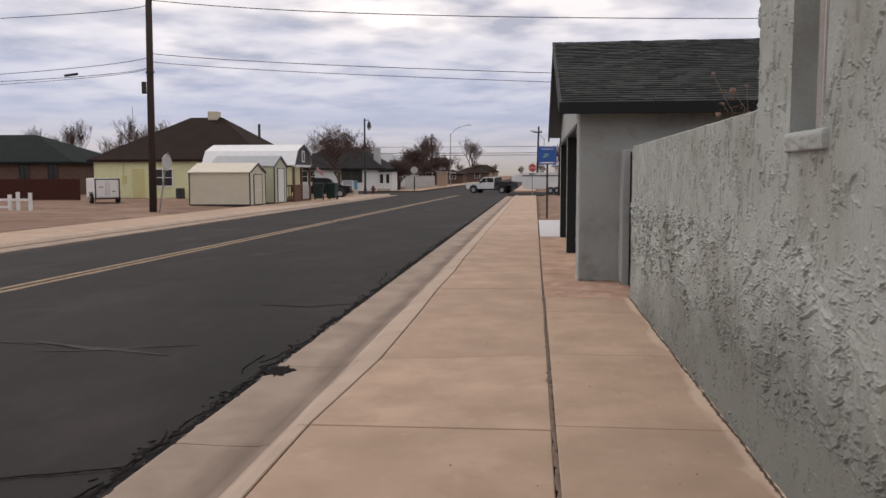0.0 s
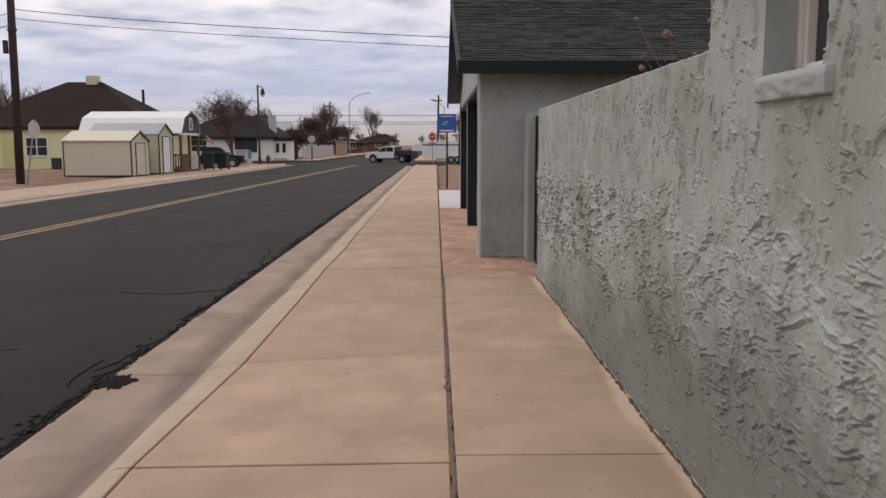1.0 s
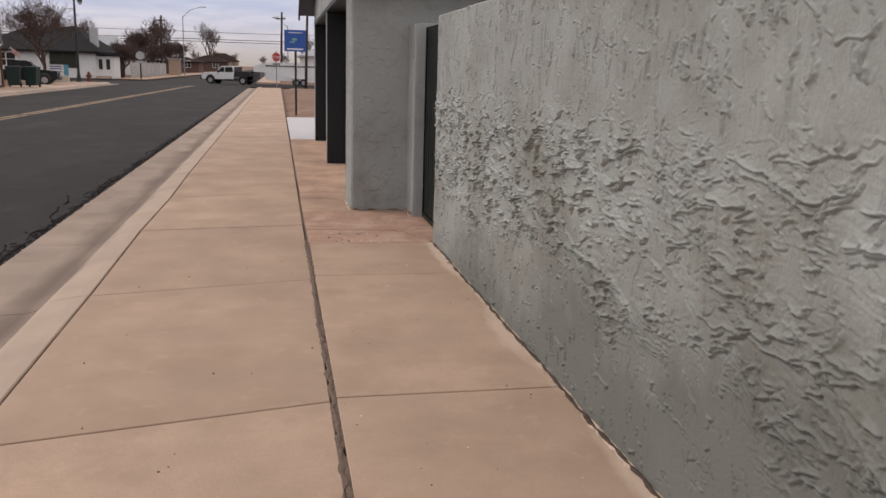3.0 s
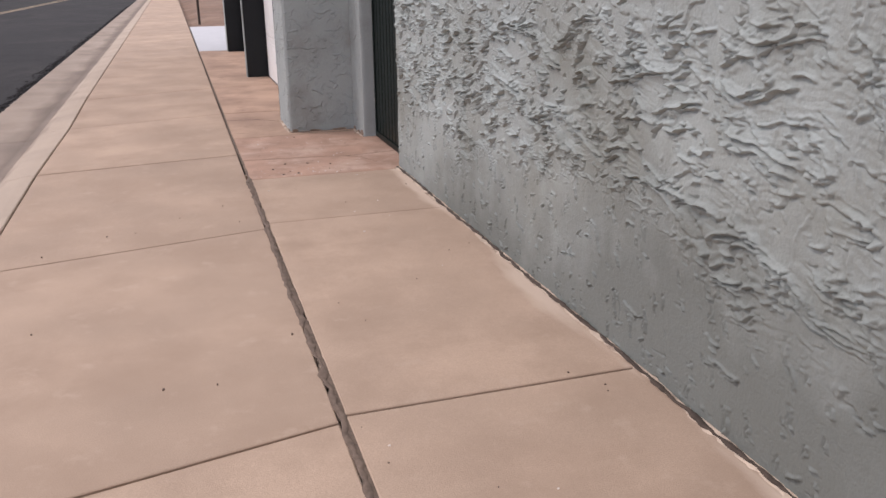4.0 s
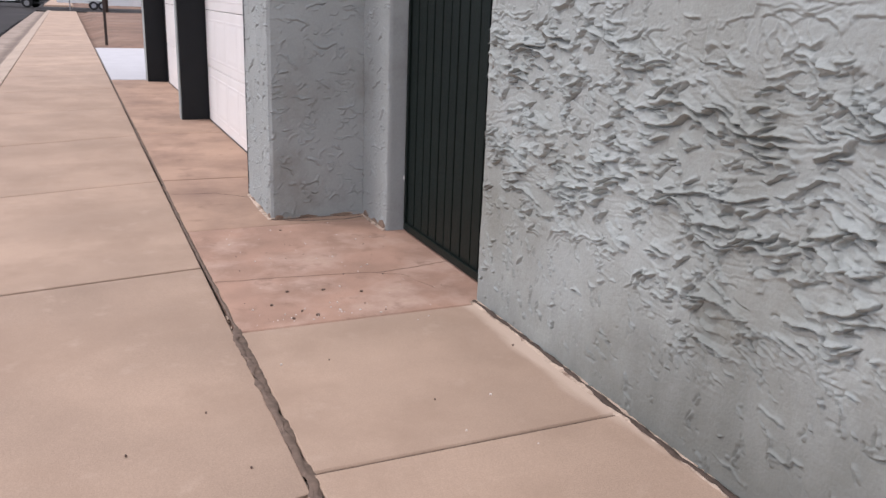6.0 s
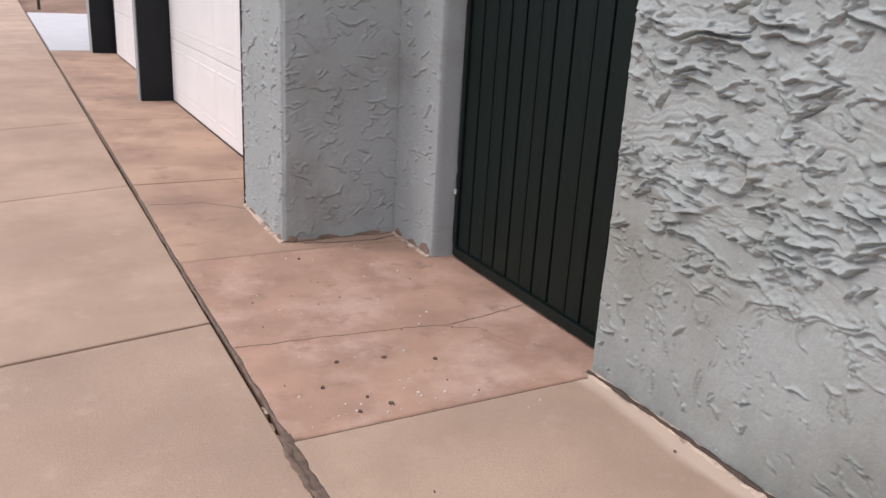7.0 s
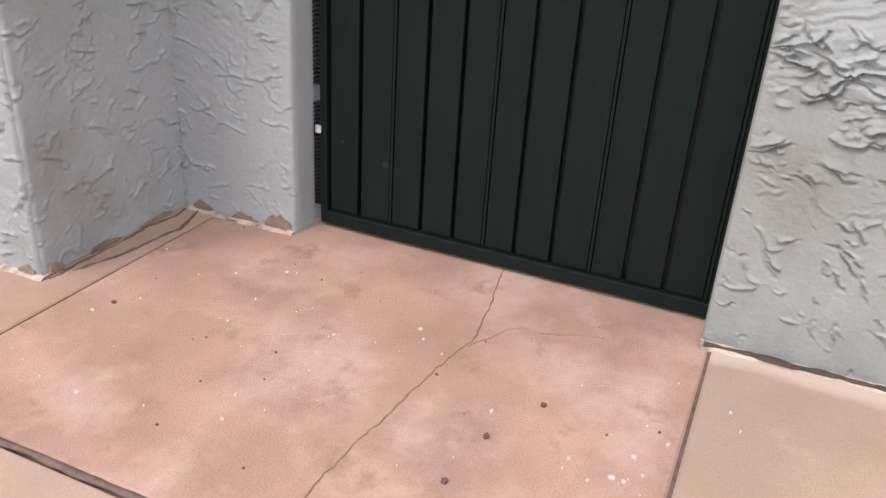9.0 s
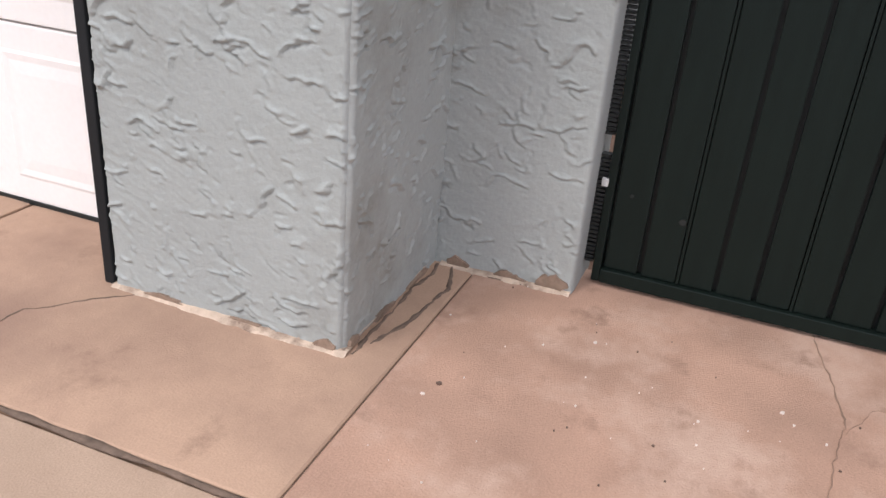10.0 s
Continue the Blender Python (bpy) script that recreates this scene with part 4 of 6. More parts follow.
# ---- across the street and beyond ----
M_POLE = mat("dark_creosoted_wood", (0.045, 0.032, 0.026), rough=0.9, var=0.3, scale=3, stretch=(6, 6, 0.6), bump=0.5)
M_WIRE = mat("black_cable", (0.02, 0.02, 0.022), rough=0.6, bump=0)
M_YHOUSE = mat("pale_yellow_siding", (0.70, 0.70, 0.42), rough=0.8, var=0.06, bump=0.1)
M_YDOOR = mat("yellow_door_paint", (0.58, 0.54, 0.26), rough=0.6, var=0.05, bump=0)
M_BROWNROOF = mat("brown_shingle", (0.027, 0.018, 0.015), spec=0.15, rough=0.95, var=0.2, scale=1, grain=14, grain_amt=0.25, bump=0.3)
M_GREENROOF = mat("dark_green_shingle", (0.013, 0.019, 0.019), spec=0.15, rough=0.95, var=0.2, scale=1, grain=14, grain_amt=0.25, bump=0.3)
M_DARKROOF = mat("dark_grey_shingle", (0.021, 0.020, 0.021), spec=0.15, rough=0.95, var=0.2, scale=1, grain=14, grain_amt=0.25, bump=0.3)
M_BRICK = mat("brown_brick_wall", (0.115, 0.068, 0.052), rough=0.9, var=0.2, scale=4, bump=0.2)
M_REDFENCE = mat("red_brown_fence_stain", (0.062, 0.021, 0.016), spec=0.2, rough=0.85, var=0.2, scale=4, stretch=(6, 6, 0.8), bump=0.2, island=0.2)
M_WHITE = mat("white_paint", (0.72, 0.72, 0.71), rough=0.55, var=0.05, bump=0.04)
M_WHITEMETAL = mat("white_metal_roof", (0.74, 0.75, 0.76), rough=0.4, var=0.05, bump=0)
M_CREAM = mat("cream_metal_siding", (0.57, 0.53, 0.41), rough=0.5, var=0.05, scale=2, bump=0)
M_CREAMROOF = mat("cream_metal_roof", (0.62, 0.58, 0.47), rough=0.45, var=0.05, bump=0)
M_SHEDGREEN = mat("pale_khaki_siding", (0.47, 0.47, 0.34), rough=0.55, var=0.05, bump=0)
M_GREYROOF = mat("grey_metal_roof", (0.32, 0.34, 0.36), rough=0.4, metal=0.3, var=0.08, bump=0)
M_BLACK = mat("black_trim", (0.02, 0.02, 0.022), rough=0.5, bump=0)
M_PORCH = mat("red_brown_porch_wood", (0.13, 0.065, 0.038), rough=0.8, var=0.2, scale=5, bump=0.1)
M_BARNFACE = mat("charcoal_siding", (0.05, 0.052, 0.06), rough=0.7, var=0.1, bump=0.05)
M_BIN = mat("dark_green_plastic", (0.006, 0.026, 0.022), rough=0.5, var=0.1, bump=0.03)
M_TYRE = mat("tyre_rubber", (0.018, 0.018, 0.018), rough=0.85, var=0.1, bump=0.1)
M_RIM = mat("alloy_rim", (0.4, 0.4, 0.41), rough=0.35, metal=0.7, bump=0)
M_BARK = mat("grey_brown_bark", (0.11, 0.075, 0.06), rough=0.95, var=0.3, scale=8, bump=0.4)
M_TWIG = mat("reddish_twigs", (0.085, 0.055, 0.046), rough=0.95, var=0.2, bump=0)
M_SIGNRED = mat("sign_red", (0.45, 0.03, 0.03), rough=0.4, var=0.05, bump=0)
M_SIGNBLUE = mat("sign_blue", (0.018, 0.085, 0.33), rough=0.4, var=0.06, bump=0)
M_SIGNWHITE = mat("sign_white", (0.72, 0.72, 0.72), rough=0.4, var=0.03, bump=0)
M_SIGNGREEN = mat("sign_pale_green", (0.16, 0.33, 0.30), rough=0.4, var=0.05, bump=0)
M_ALU = mat("bare_sign_metal", (0.46, 0.46, 0.45), rough=0.45, metal=0.2, var=0.08, bump=0)
M_TANWALL = mat("tan_wall", (0.36, 0.27, 0.20), rough=0.9, var=0.1, bump=0.1)
M_CARPAINT = mat("black_car_paint", (0.012, 0.014, 0.017), rough=0.2, var=0.05, bump=0)
M_TRUCKWHITE = mat("white_car_paint", (0.70, 0.71, 0.72), rough=0.25, var=0.03, bump=0)
M_HYDRANT = mat("red_hydrant_paint", (0.12, 0.022, 0.018), rough=0.5, bump=0)
M_LAMPGLASS = mat("frosted_globe", (0.5, 0.5, 0.47), rough=0.3, bump=0)


def utility_pole(x, y, h, r, label, arms=()):
    p = thing("utility_pole", label, "utility pole", (x, y, -0.05))
    part("shaft", tube(bmesh.new(), [(0, 0, 0), (0.06, 0, h * 0.5), (0.14, 0, h)], r, r * 0.75, 14), M_POLE, p, smooth=True)
    for z, w in arms:
        part("crossarm", cube(-w, w, -0.06, 0.06, z, z + 0.12, bevel=0.01), M_POLE, p)
        for s in (-0.9, -0.45, 0.45, 0.9):
            part("insulator", tube(bmesh.new(), [(s * w, 0, z + 0.12), (s * w, 0, z + 0.26)], 0.035, 0.05, 8), M_STEEL, p)
    return p


pole = utility_pole(-15.25, 31.35, 11.0, 0.155, "tall dark wooden utility pole at the edge of the dirt yard", ((9.6, 0.8),))
part("bracket", cube(-0.05, 0.30, -0.16, -0.10, 5.55, 5.62), M_POLE, pole)
part("bracket", cube(-0.22, -0.07, -0.20, -0.06, 4.75, 5.22, bevel=0.02), M_POLE, pole)


def cable(pts, r=0.012, label="black overhead cable sagging between poles"):
    """A sagging cable through a start, a low point and an end."""
    a, m, c = (Vector(p) for p in pts)
    out = []
    for i in range(33):
        t = i / 32
        out.append((1 - t) * (1 - 2 * t) * a + 4 * t * (1 - t) * m + t * (2 * t - 1) * c)
    tagged(part("overhead_cable", tube(bmesh.new(), out, r, sides=6), M_WIRE), label, "cable", group="overhead cables")


cable(((-15.1, 31.3, 8.34), (-3.0, 31.3, 7.44), (16, 31.3, 6.95)), 0.016)
cable(((-15.1, 31.3, 6.27), (-6.5, 31.3, 5.62), (9, 31.3, 4.90)), 0.014)
cable(((-15.1, 31.3, 5.95), (-6.5, 31.3, 5.30), (9, 31.3, 4.54)), 0.012)
cable(((-15.1, 31.3, 8.20), (-21.4, 31.3, 7.78), (-40, 31.3, 7.6)), 0.014)
cable(((-15.1, 31.3, 6.20), (-21.5, 31.3, 5.57), (-40, 31.3, 4.9)), 0.012)
cable(((-15.1, 31.3, 5.80), (-21.5, 31.3, 5.28), (-40, 31.3, 5.0)), 0.012)
cable(((-15.1, 31.3, 5.75), (-21.5, 31.3, 5.16), (-40, 31.3, 4.6)), 0.010)
tagged(part("cable_splice", tube(bmesh.new(), [(-18.75, 31.3, 5.47), (-18.2, 31.3, 5.53)], 0.05, sides=8), M_WIRE), "black splice case hung on an overhead cable", "splice case")
for px in (-59.9, 44.9):
    utility_pole(px, 118, 7.2, 0.14, "dark wooden utility pole far from the street")
for z, r in ((5.9, 0.03), (5.0, 0.045), (4.7, 0.045)):
    cable(((-60, 118, z), (-8, 118, z - 0.35), (45, 118, z)), r, "thin far overhead cable across the street")


def sign_post(name, x, y, h, label, lean=(0, 0), r=0.03, material=M_STEEL):
    s = thing(name, label, "road sign", (x, y, -0.02))
    part("post", tube(bmesh.new(), [(0, 0, 0), (lean[0], lean[1], h)], r, sides=8), material, s)
    return s


s = sign_post("street_sign", -14.55, 30.4, 2.36, "leaning metal sign seen from its bare back", (0.42, 0.0))
bm = prism(bmesh.new(), [(0.33 * math.cos(a), 0.33 * math.sin(a)) for a in (math.pi / 8 + math.pi / 4 * k for k in range(8))], "y", -0.012, 0.012)
bmesh.ops.transform(bm, matrix=pose(0.40, -0.045, 2.0, 0, 10, 82), verts=bm.verts)
part("plate", bm, M_ALU, s)

s = sign_post("blue_street_sign", 0.42, 27.9, 2.40, "blue street sign with pale lettering on a thin steel post", r=0.032, material=M_POLE)
part("plate", cube(-0.315, 0.30, -0.05, -0.035, 1.82, 2.42, bevel=0.006), M_SIGNBLUE, s)
for x0, x1, z0, z1, m in ((-0.24, 0.22, 1.865, 1.905, M_SIGNWHITE), (-0.20, 0.20, 2.33, 2.352, M_SIGNWHITE), (-0.10, 0.04, 2.12, 2.19, M_SIGNGREEN), (-0.16, -0.02, 2.06, 2.10, M_SIGNGREEN)):
    part("lettering_bar", cube(x0, x1, -0.054, -0.0505, z0, z1), m, s)

s = sign_post("stop_sign", -0.18, 62.6, 2.45, "red octagonal stop sign on a steel post at the corner", r=0.035)
ring = [(0.33 * math.cos(a), 2.03 + 0.33 * math.sin(a)) for a in (math.pi / 8 + math.pi / 4 * k for k in range(8))]
part("plate", prism(bmesh.new(), ring, "y", -0.06, -0.045), M_SIGNWHITE, s)
ring = [(0.305 * math.cos(a), 2.03 + 0.305 * math.sin(a)) for a in (math.pi / 8 + math.pi / 4 * k for k in range(8))]
part("red_face", prism(bmesh.new(), ring, "y", -0.066, -0.061), M_SIGNRED, s)


def letters(text, x, y, z, size, material, parent):
    cu = bpy.data.curves.new("lettering", "FONT")
    cu.body, cu.size, cu.align_x, cu.extrude = text, size, "CENTER", 0.002
    tmp = new("lettering_source", cu)
    me = bpy.data.meshes.new_from_object(tmp)
    bpy.data.objects.remove(tmp)
    ob = link("lettering", me, material, parent)
    ob.matrix_basis = pose(x, y, z, 90, 0, 0)
    return ob


letters("STOP", 0, -0.069, 1.95, 0.235, M_SIGNWHITE, s)
part("sub_plate", cube(-0.24, 0.24, -0.06, -0.045, 1.50, 1.62), M_BLACK, s)
part("lettering_bar", cube(-0.19, 0.19, -0.066, -0.061, 1.54, 1.58), M_SIGNWHITE, s)

s = sign_post("round_sign", -11.45, 77.6, 2.2, "white round sign over small plates on a dark post", r=0.06, material=M_POLE)
part("disc", disc(bmesh.new(), (0, -0.07, 1.98), (0, 1, 0), 0.34, 0.03), M_ALU, s)
part("plate", cube(-0.33, 0.33, -0.08, -0.05, 1.35, 1.55), M_ALU, s)


def siding(bm, x0, x1, y0, y1, z0, z1, n):
    """Lapped boards round the four walls of a shed."""
    for k in range(n):
        a, c = z0 + (z1 - z0) * k / n, z0 + (z1 - z0) * (k + 1) / n
        o = 0.028
        lo = [bm.verts.new(p) for p in ((x0 - o, y0 - o, a), (x1 + o, y0 - o, a), (x1 + o, y1 + o, a), (x0 - o, y1 + o, a))]
        hi = [bm.verts.new(p) for p in ((x0, y0, c), (x1, y0, c), (x1, y1, c), (x0, y1, c))]
        for q in range(4):
            bm.faces.new((lo[q], lo[(q + 1) % 4], hi[(q + 1) % 4], hi[q]))
        bm.faces.new(lo[::-1]), bm.faces.new(hi)
    return bm


def shed(x0, x1, y0, y1, wall_h, ridge_h, body, roof, label, door):
    w, d = x1 - x0, y1 - y0
    s = thing("garden_shed", label, "shed", (x0, y0, -0.02), group="sheds for sale")
    part("skid", cube(0.05, w - 0.05, 0.1, 0.2, 0.0, 0.10), M_PORCH, s)
    part("skid", cube(0.05, w - 0.05, d - 0.2, d - 0.1, 0.0, 0.10), M_PORCH, s)
    tagged(part("siding", siding(bmesh.new(), 0, w, 0, d, 0.10, wall_h, 11), body, s), kind="stuff")
    part("gable_end", prism(bmesh.new(), [(0, wall_h + 0.001), (d, wall_h + 0.001), (d / 2, ridge_h)], "x", 0.0, w), body, s)
    for a, c in ((0, d / 2), (d, d / 2)):
        e = -0.10 if a == 0 else 0.10
        th = 0.04
        k = (ridge_h - wall_h) / (d / 2)
        part("roof_sheet", prism(bmesh.new(), [(a + e, wall_h - abs(e) * k + 0.015), (c, ridge_h + 0.015), (c, ridge_h + 0.015 + th), (a + e, wall_h - abs(e) * k + 0.015 + th)], "x", -0.06, w + 0.06), roof, s)
        n = 9
        for q in range(n):
            xx = 0.1 + (w - 0.2) * q / (n - 1)
            part("seam", prism(bmesh.new(), [(a + e, wall_h - abs(e) * k + 0.057), (c, ridge_h + 0.057), (c, ridge_h + 0.063), (a + e, wall_h - abs(e) * k + 0.063)], "x", xx - 0.012, xx + 0.012), roof, s)
    for xx in (-0.036, w - 0.014):
        for yy in (-0.036, d - 0.014):
            part("corner_trim", cube(xx, xx + 0.05, yy, yy + 0.05, 0.08, wall_h), M_BLACK, s)
    part("base_trim", cube(-0.02, w + 0.02, -0.040, -0.030, 0.06, 0.12), M_BLACK, s)
    for a, c, rr in ((-0.11, d / 2, 0), (d + 0.11, d / 2, 0)):
        k = (ridge_h - wall_h) / (d / 2)
        part("verge_trim", prism(bmesh.new(), [(a, wall_h - 0.11 * k - 0.03), (c, ridge_h - 0.03), (c, ridge_h + 0.06), (a, wall_h - 0.11 * k + 0.06)], "x", w + 0.061, w + 0.075), M_BLACK, s)
    dz = wall_h * 0.93
    dr = part("door", cube(w + 0.013, w + 0.04, d * 0.24, d * 0.76, 0.12, dz), M_CREAM if door is None else door, s)
    for yy in (d * 0.22, d * 0.75):
        part("door_trim", cube(w + 0.014, w + 0.05, yy, yy + 0.05, 0.12, dz), M_BLACK, dr)
    part("door_trim", cube(w + 0.014, w + 0.05, d * 0.22, d * 0.79, dz, dz + 0.04), M_BLACK, dr)
    part("door_trim", cube(w + 0.0405, w + 0.048, d * 0.25, d * 0.74, dz * 0.5, dz * 0.5 + 0.04), M_WHITE, dr)
    return s


shed(-16.42, -13.45, 37.6, 39.8, 1.64, 2.05, M_CREAM, M_CREAMROOF, "small cream metal garden shed with dark corner trim", None)
shed(-16.6, -13.25, 40.7, 42.7, 1.98, 2.46, M_SHEDGREEN, M_GREYROOF, "pale khaki garden shed with a grey metal roof", M_WHITE)


def barn_shed():
    x0, x1, y0, y1, wh = -18.2, -13.05, 43.6, 46.9, 2.08
    w, d = x1 - x0, y1 - y0
    s = thing("barn_shed", "large shed with white gambrel roof and a brown timber porch", "shed", (x0, y0, -0.02))
    part("floor_frame", cube(0, w, 0, d, 0.0, 0.16), M_PORCH, s)
    tagged(part("siding", siding(bmesh.new(), 0, w - 1.45, 0, d, 0.16, wh, 10), M_SHEDGREEN, s), kind="stuff")
    prof = [(-0.12, wh - 0.05), (d * 0.14, wh + 0.72), (d * 0.5, wh + 1.10), (d * 0.86, wh + 0.72), (d + 0.12, wh - 0.05)]
    for a, c in zip(prof, prof[1:]):
        part("roof_sheet", prism(bmesh.new(), [a, c, (c[0], c[1] + 0.05), (a[0], a[1] + 0.05)], "x", -0.08, w + 0.08), M_WHITEMETAL, s)
    for a, c in zip(prof, prof[1:]):
        part("verge_trim", prism(bmesh.new(), [(a[0], a[1] - 0.06), (c[0], c[1] - 0.06), (c[0], c[1] + 0.06), (a[0], a[1] + 0.06)], "x", w + 0.081, w + 0.1), M_BLACK, s)
    part("gable_end", prism(bmesh.new(), [(0.0, wh + 0.002)] + [(p[0] * 0.97 + 0.05, p[1] - 0.02) for p in prof[1:4]] + [(d, wh + 0.002)], "x", 0.0, w), M_BARNFACE, s)
    win = part("loft_window", cube(w + 0.002, w + 0.03, d / 2 - 0.17, d / 2 + 0.17, wh + 0.22, wh + 0.74), M_GLASS, s)
    for a in ((d / 2 - 0.24, d / 2 - 0.17, wh + 0.16, wh + 0.80), (d / 2 + 0.17, d / 2 + 0.24, wh + 0.16, wh + 0.80), (d / 2 - 0.17, d / 2 + 0.17, wh + 0.16, wh + 0.22), (d / 2 - 0.17, d / 2 + 0.17, wh + 0.74, wh + 0.80)):
        part("window_trim", cube(w + 0.002, w + 0.05, *a), M_WHITE, win)
    part("lintel", cube(w - 0.12, w, 0, d, wh - 0.12, wh), M_WHITE, s)
    for yy in (0.02, d * 0.45, d - 0.14):
        part("porch_post", cube(w - 0.13, w - 0.01, yy, yy + 0.12, 0.16, wh - 0.12), M_PORCH, s)
    part("porch_post", cube(w - 1.4, w - 1.28, 0.02, 0.14, 0.16, wh), M_PORCH, s)
    part("side_lintel", cube(w - 1.4, w - 0.13, 0.02, 0.12, wh - 0.14, wh - 0.02), M_PORCH, s)
    part("rail", cube(w - 1.27, w - 0.14, 0.04, 0.10, 0.90, 0.98), M_PORCH, s)
    part("rail", cube(w - 0.1, w - 0.04, 0.16, d * 0.45, 0.90, 0.98), M_PORCH, s)
    part("rail_panel", cube(w - 0.09, w - 0.05, 0.16, d * 0.44, 0.18, 0.89), M_PORCH, s)
    for k in range(9):
        xx = w - 1.25 + k * 0.125
        part("baluster", cube(xx, xx + 0.05, 0.05, 0.09, 0.16, 0.9), M_PORCH, s)
    for k in range(7):
        yy = d * 0.5 + k * 0.22
        part("baluster", cube(w - 0.09, w - 0.05, yy, yy + 0.05, 0.16, 0.9), M_WHITE, s)
    part("door", cube(w - 1.43, w - 1.40, d * 0.3, d * 0.6, 0.17, 1.95), M_WHITE, s)


barn_shed()


def window(parent, x, y, z0, z1, w, face=-1, trim=M_WHITE):
    """A window in a wall that faces along y, with its frame, glass and a middle bar."""
    g = part("window", cube(x, x + w, y + face * 0.02 - 0.01, y + face * 0.02 + 0.01, z0, z1), M_GLASS, parent)
    yy = sorted((y + face * 0.002, y + face * 0.07))
    for a in ((x - 0.08, x, z0 - 0.08, z1 + 0.08), (x + w, x + w + 0.08, z0 - 0.08, z1 + 0.08), (x, x + w, z0 - 0.08, z0), (x, x + w, z1, z1 + 0.08), (x + w / 2 - 0.03, x + w / 2 + 0.03, z0, z1), (x, x + w, (z0 + z1) / 2 - 0.02, (z0 + z1) / 2 + 0.02)):
        part("frame", cube(a[0], a[1], *yy, a[2], a[3]), trim, g)
    return g


def hip_roof(parent, x0, x1, y0, y1, eave, top, ridge0, ridge1, material, over=0.5):
    """ridge0, ridge1: the ridge's ends along x, half way across y."""
    bm = bmesh.new()
    ym = (y0 + y1) / 2
    e = [bm.verts.new(p) for p in ((x0 - over, y0 - over, eave), (x1 + over, y0 - over, eave), (x1 + over, y1 + over, eave), (x0 - over, y1 + over, eave))]
    f = [bm.verts.new((v.co.x, v.co.y, eave - 0.16)) for v in e]
    r = [bm.verts.new((ridge0, ym, top)), bm.verts.new((ridge1, ym, top))]
    bm.faces.new((e[0], e[1], r[1], r[0])), bm.faces.new((e[1], e[2], r[1])), bm.faces.new((e[2], e[3], r[0], r[1])), bm.faces.new((e[3], e[0], r[0]))
    for k in range(4):
        bm.faces.new((f[k], f[(k + 1) % 4], e[(k + 1) % 4], e[k]))
    bm.faces.new(f[::-1])
    return part("roof", bm, material, parent)


def yellow_house():
    h = thing("house", "pale yellow single-storey house with a brown hip roof", "house", (-29.2, 51.7, -0.02))
    w, d = 11.6, 9.0
    part("wall", cube(0, w, 0, d, 0, 2.46), M_YHOUSE, h)
    roof = hip_roof(h, 0, w, 0, d, 2.58, 5.60, 4.9, 7.2, M_BROWNROOF, over=0.3)
    part("cooler_box", cube(6.3, 7.0, 4.1, 4.8, 5.4, 6.0, bevel=0.03), M_CREAM, roof, "cream roof cooler box")
    part("vent_pipe", tube(bmesh.new(), [(10.4, 3.0, 4.0), (10.4, 3.0, 5.0)], 0.09), M_BLACK, roof)
    window(h, 4.2, 0, 0.85, 1.90, 1.25)
    dr = part("door", cube(2.7, 3.55, -0.04, -0.002, 0.02, 1.95), M_YDOOR, h)
    part("door_frame", cube(2.62, 2.69, -0.05, -0.002, 0.02, 2.02), M_YHOUSE, dr)
    part("door_frame", cube(3.56, 3.63, -0.05, -0.002, 0.02, 2.02), M_YHOUSE, dr)
    part("meter_box", cube(2.0, 2.25, -0.14, -0.002, 1.0, 1.5, bevel=0.02), M_YDOOR, h)
    part("conduit", tube(bmesh.new(), [(2.1, -0.07, 1.5), (2.1, -0.07, 2.4)], 0.03), M_YDOOR, h)
    ac = thing("air_conditioner", "dark air conditioner cabinet beside the yellow house wall", "air conditioner", (-22.95, 50.7, 0))
    part("casing", cube(-0.02, 0.35, -0.3, 0.3, 0.0, 0.68, bevel=0.03), M_BLACK, ac)
    for k in range(6):
        part("louvre", cube(0.01, 0.32, -0.32, -0.301, 0.1 + k * 0.09, 0.14 + k * 0.09), M_BARNFACE, ac)


yellow_house()


def brown_house():
    h = thing("house", "brown brick house with a dark green hip roof", "house", (-58, 60, -0.02))
    w, d = 22.2, 9.0
    part("wall", cube(0, w, 0, d, 0, 2.5), M_BRICK, h)
    hip_roof(h, 0, w, 0, d, 2.62, 4.95, 5.0, 16.6, M_GREENROOF, over=0.5)
    for x in (12.6, 15.3, 18.0, 20.4):
        window(h, x, 0, 1.2, 2.3, 0.7, trim=M_BLACK)
    f = thing("board_fence", "red-brown stained board fence in front of the brick house", "fence", (-45, 46.8, -0.02))
    for k in range(116):
        x = k * 0.152
        part("board", cube(x, x + 0.145, 0, 0.025, 0.04, 1.30 + 0.02 * ((k * 7) % 3)), M_REDFENCE, f)
    part("rail", cube(0, 17.6, 0.026, 0.07, 0.3, 0.4), M_REDFENCE, f)
    part("rail", cube(0, 17.6, 0.026, 0.07, 1.0, 1.1), M_REDFENCE, f)


brown_house()


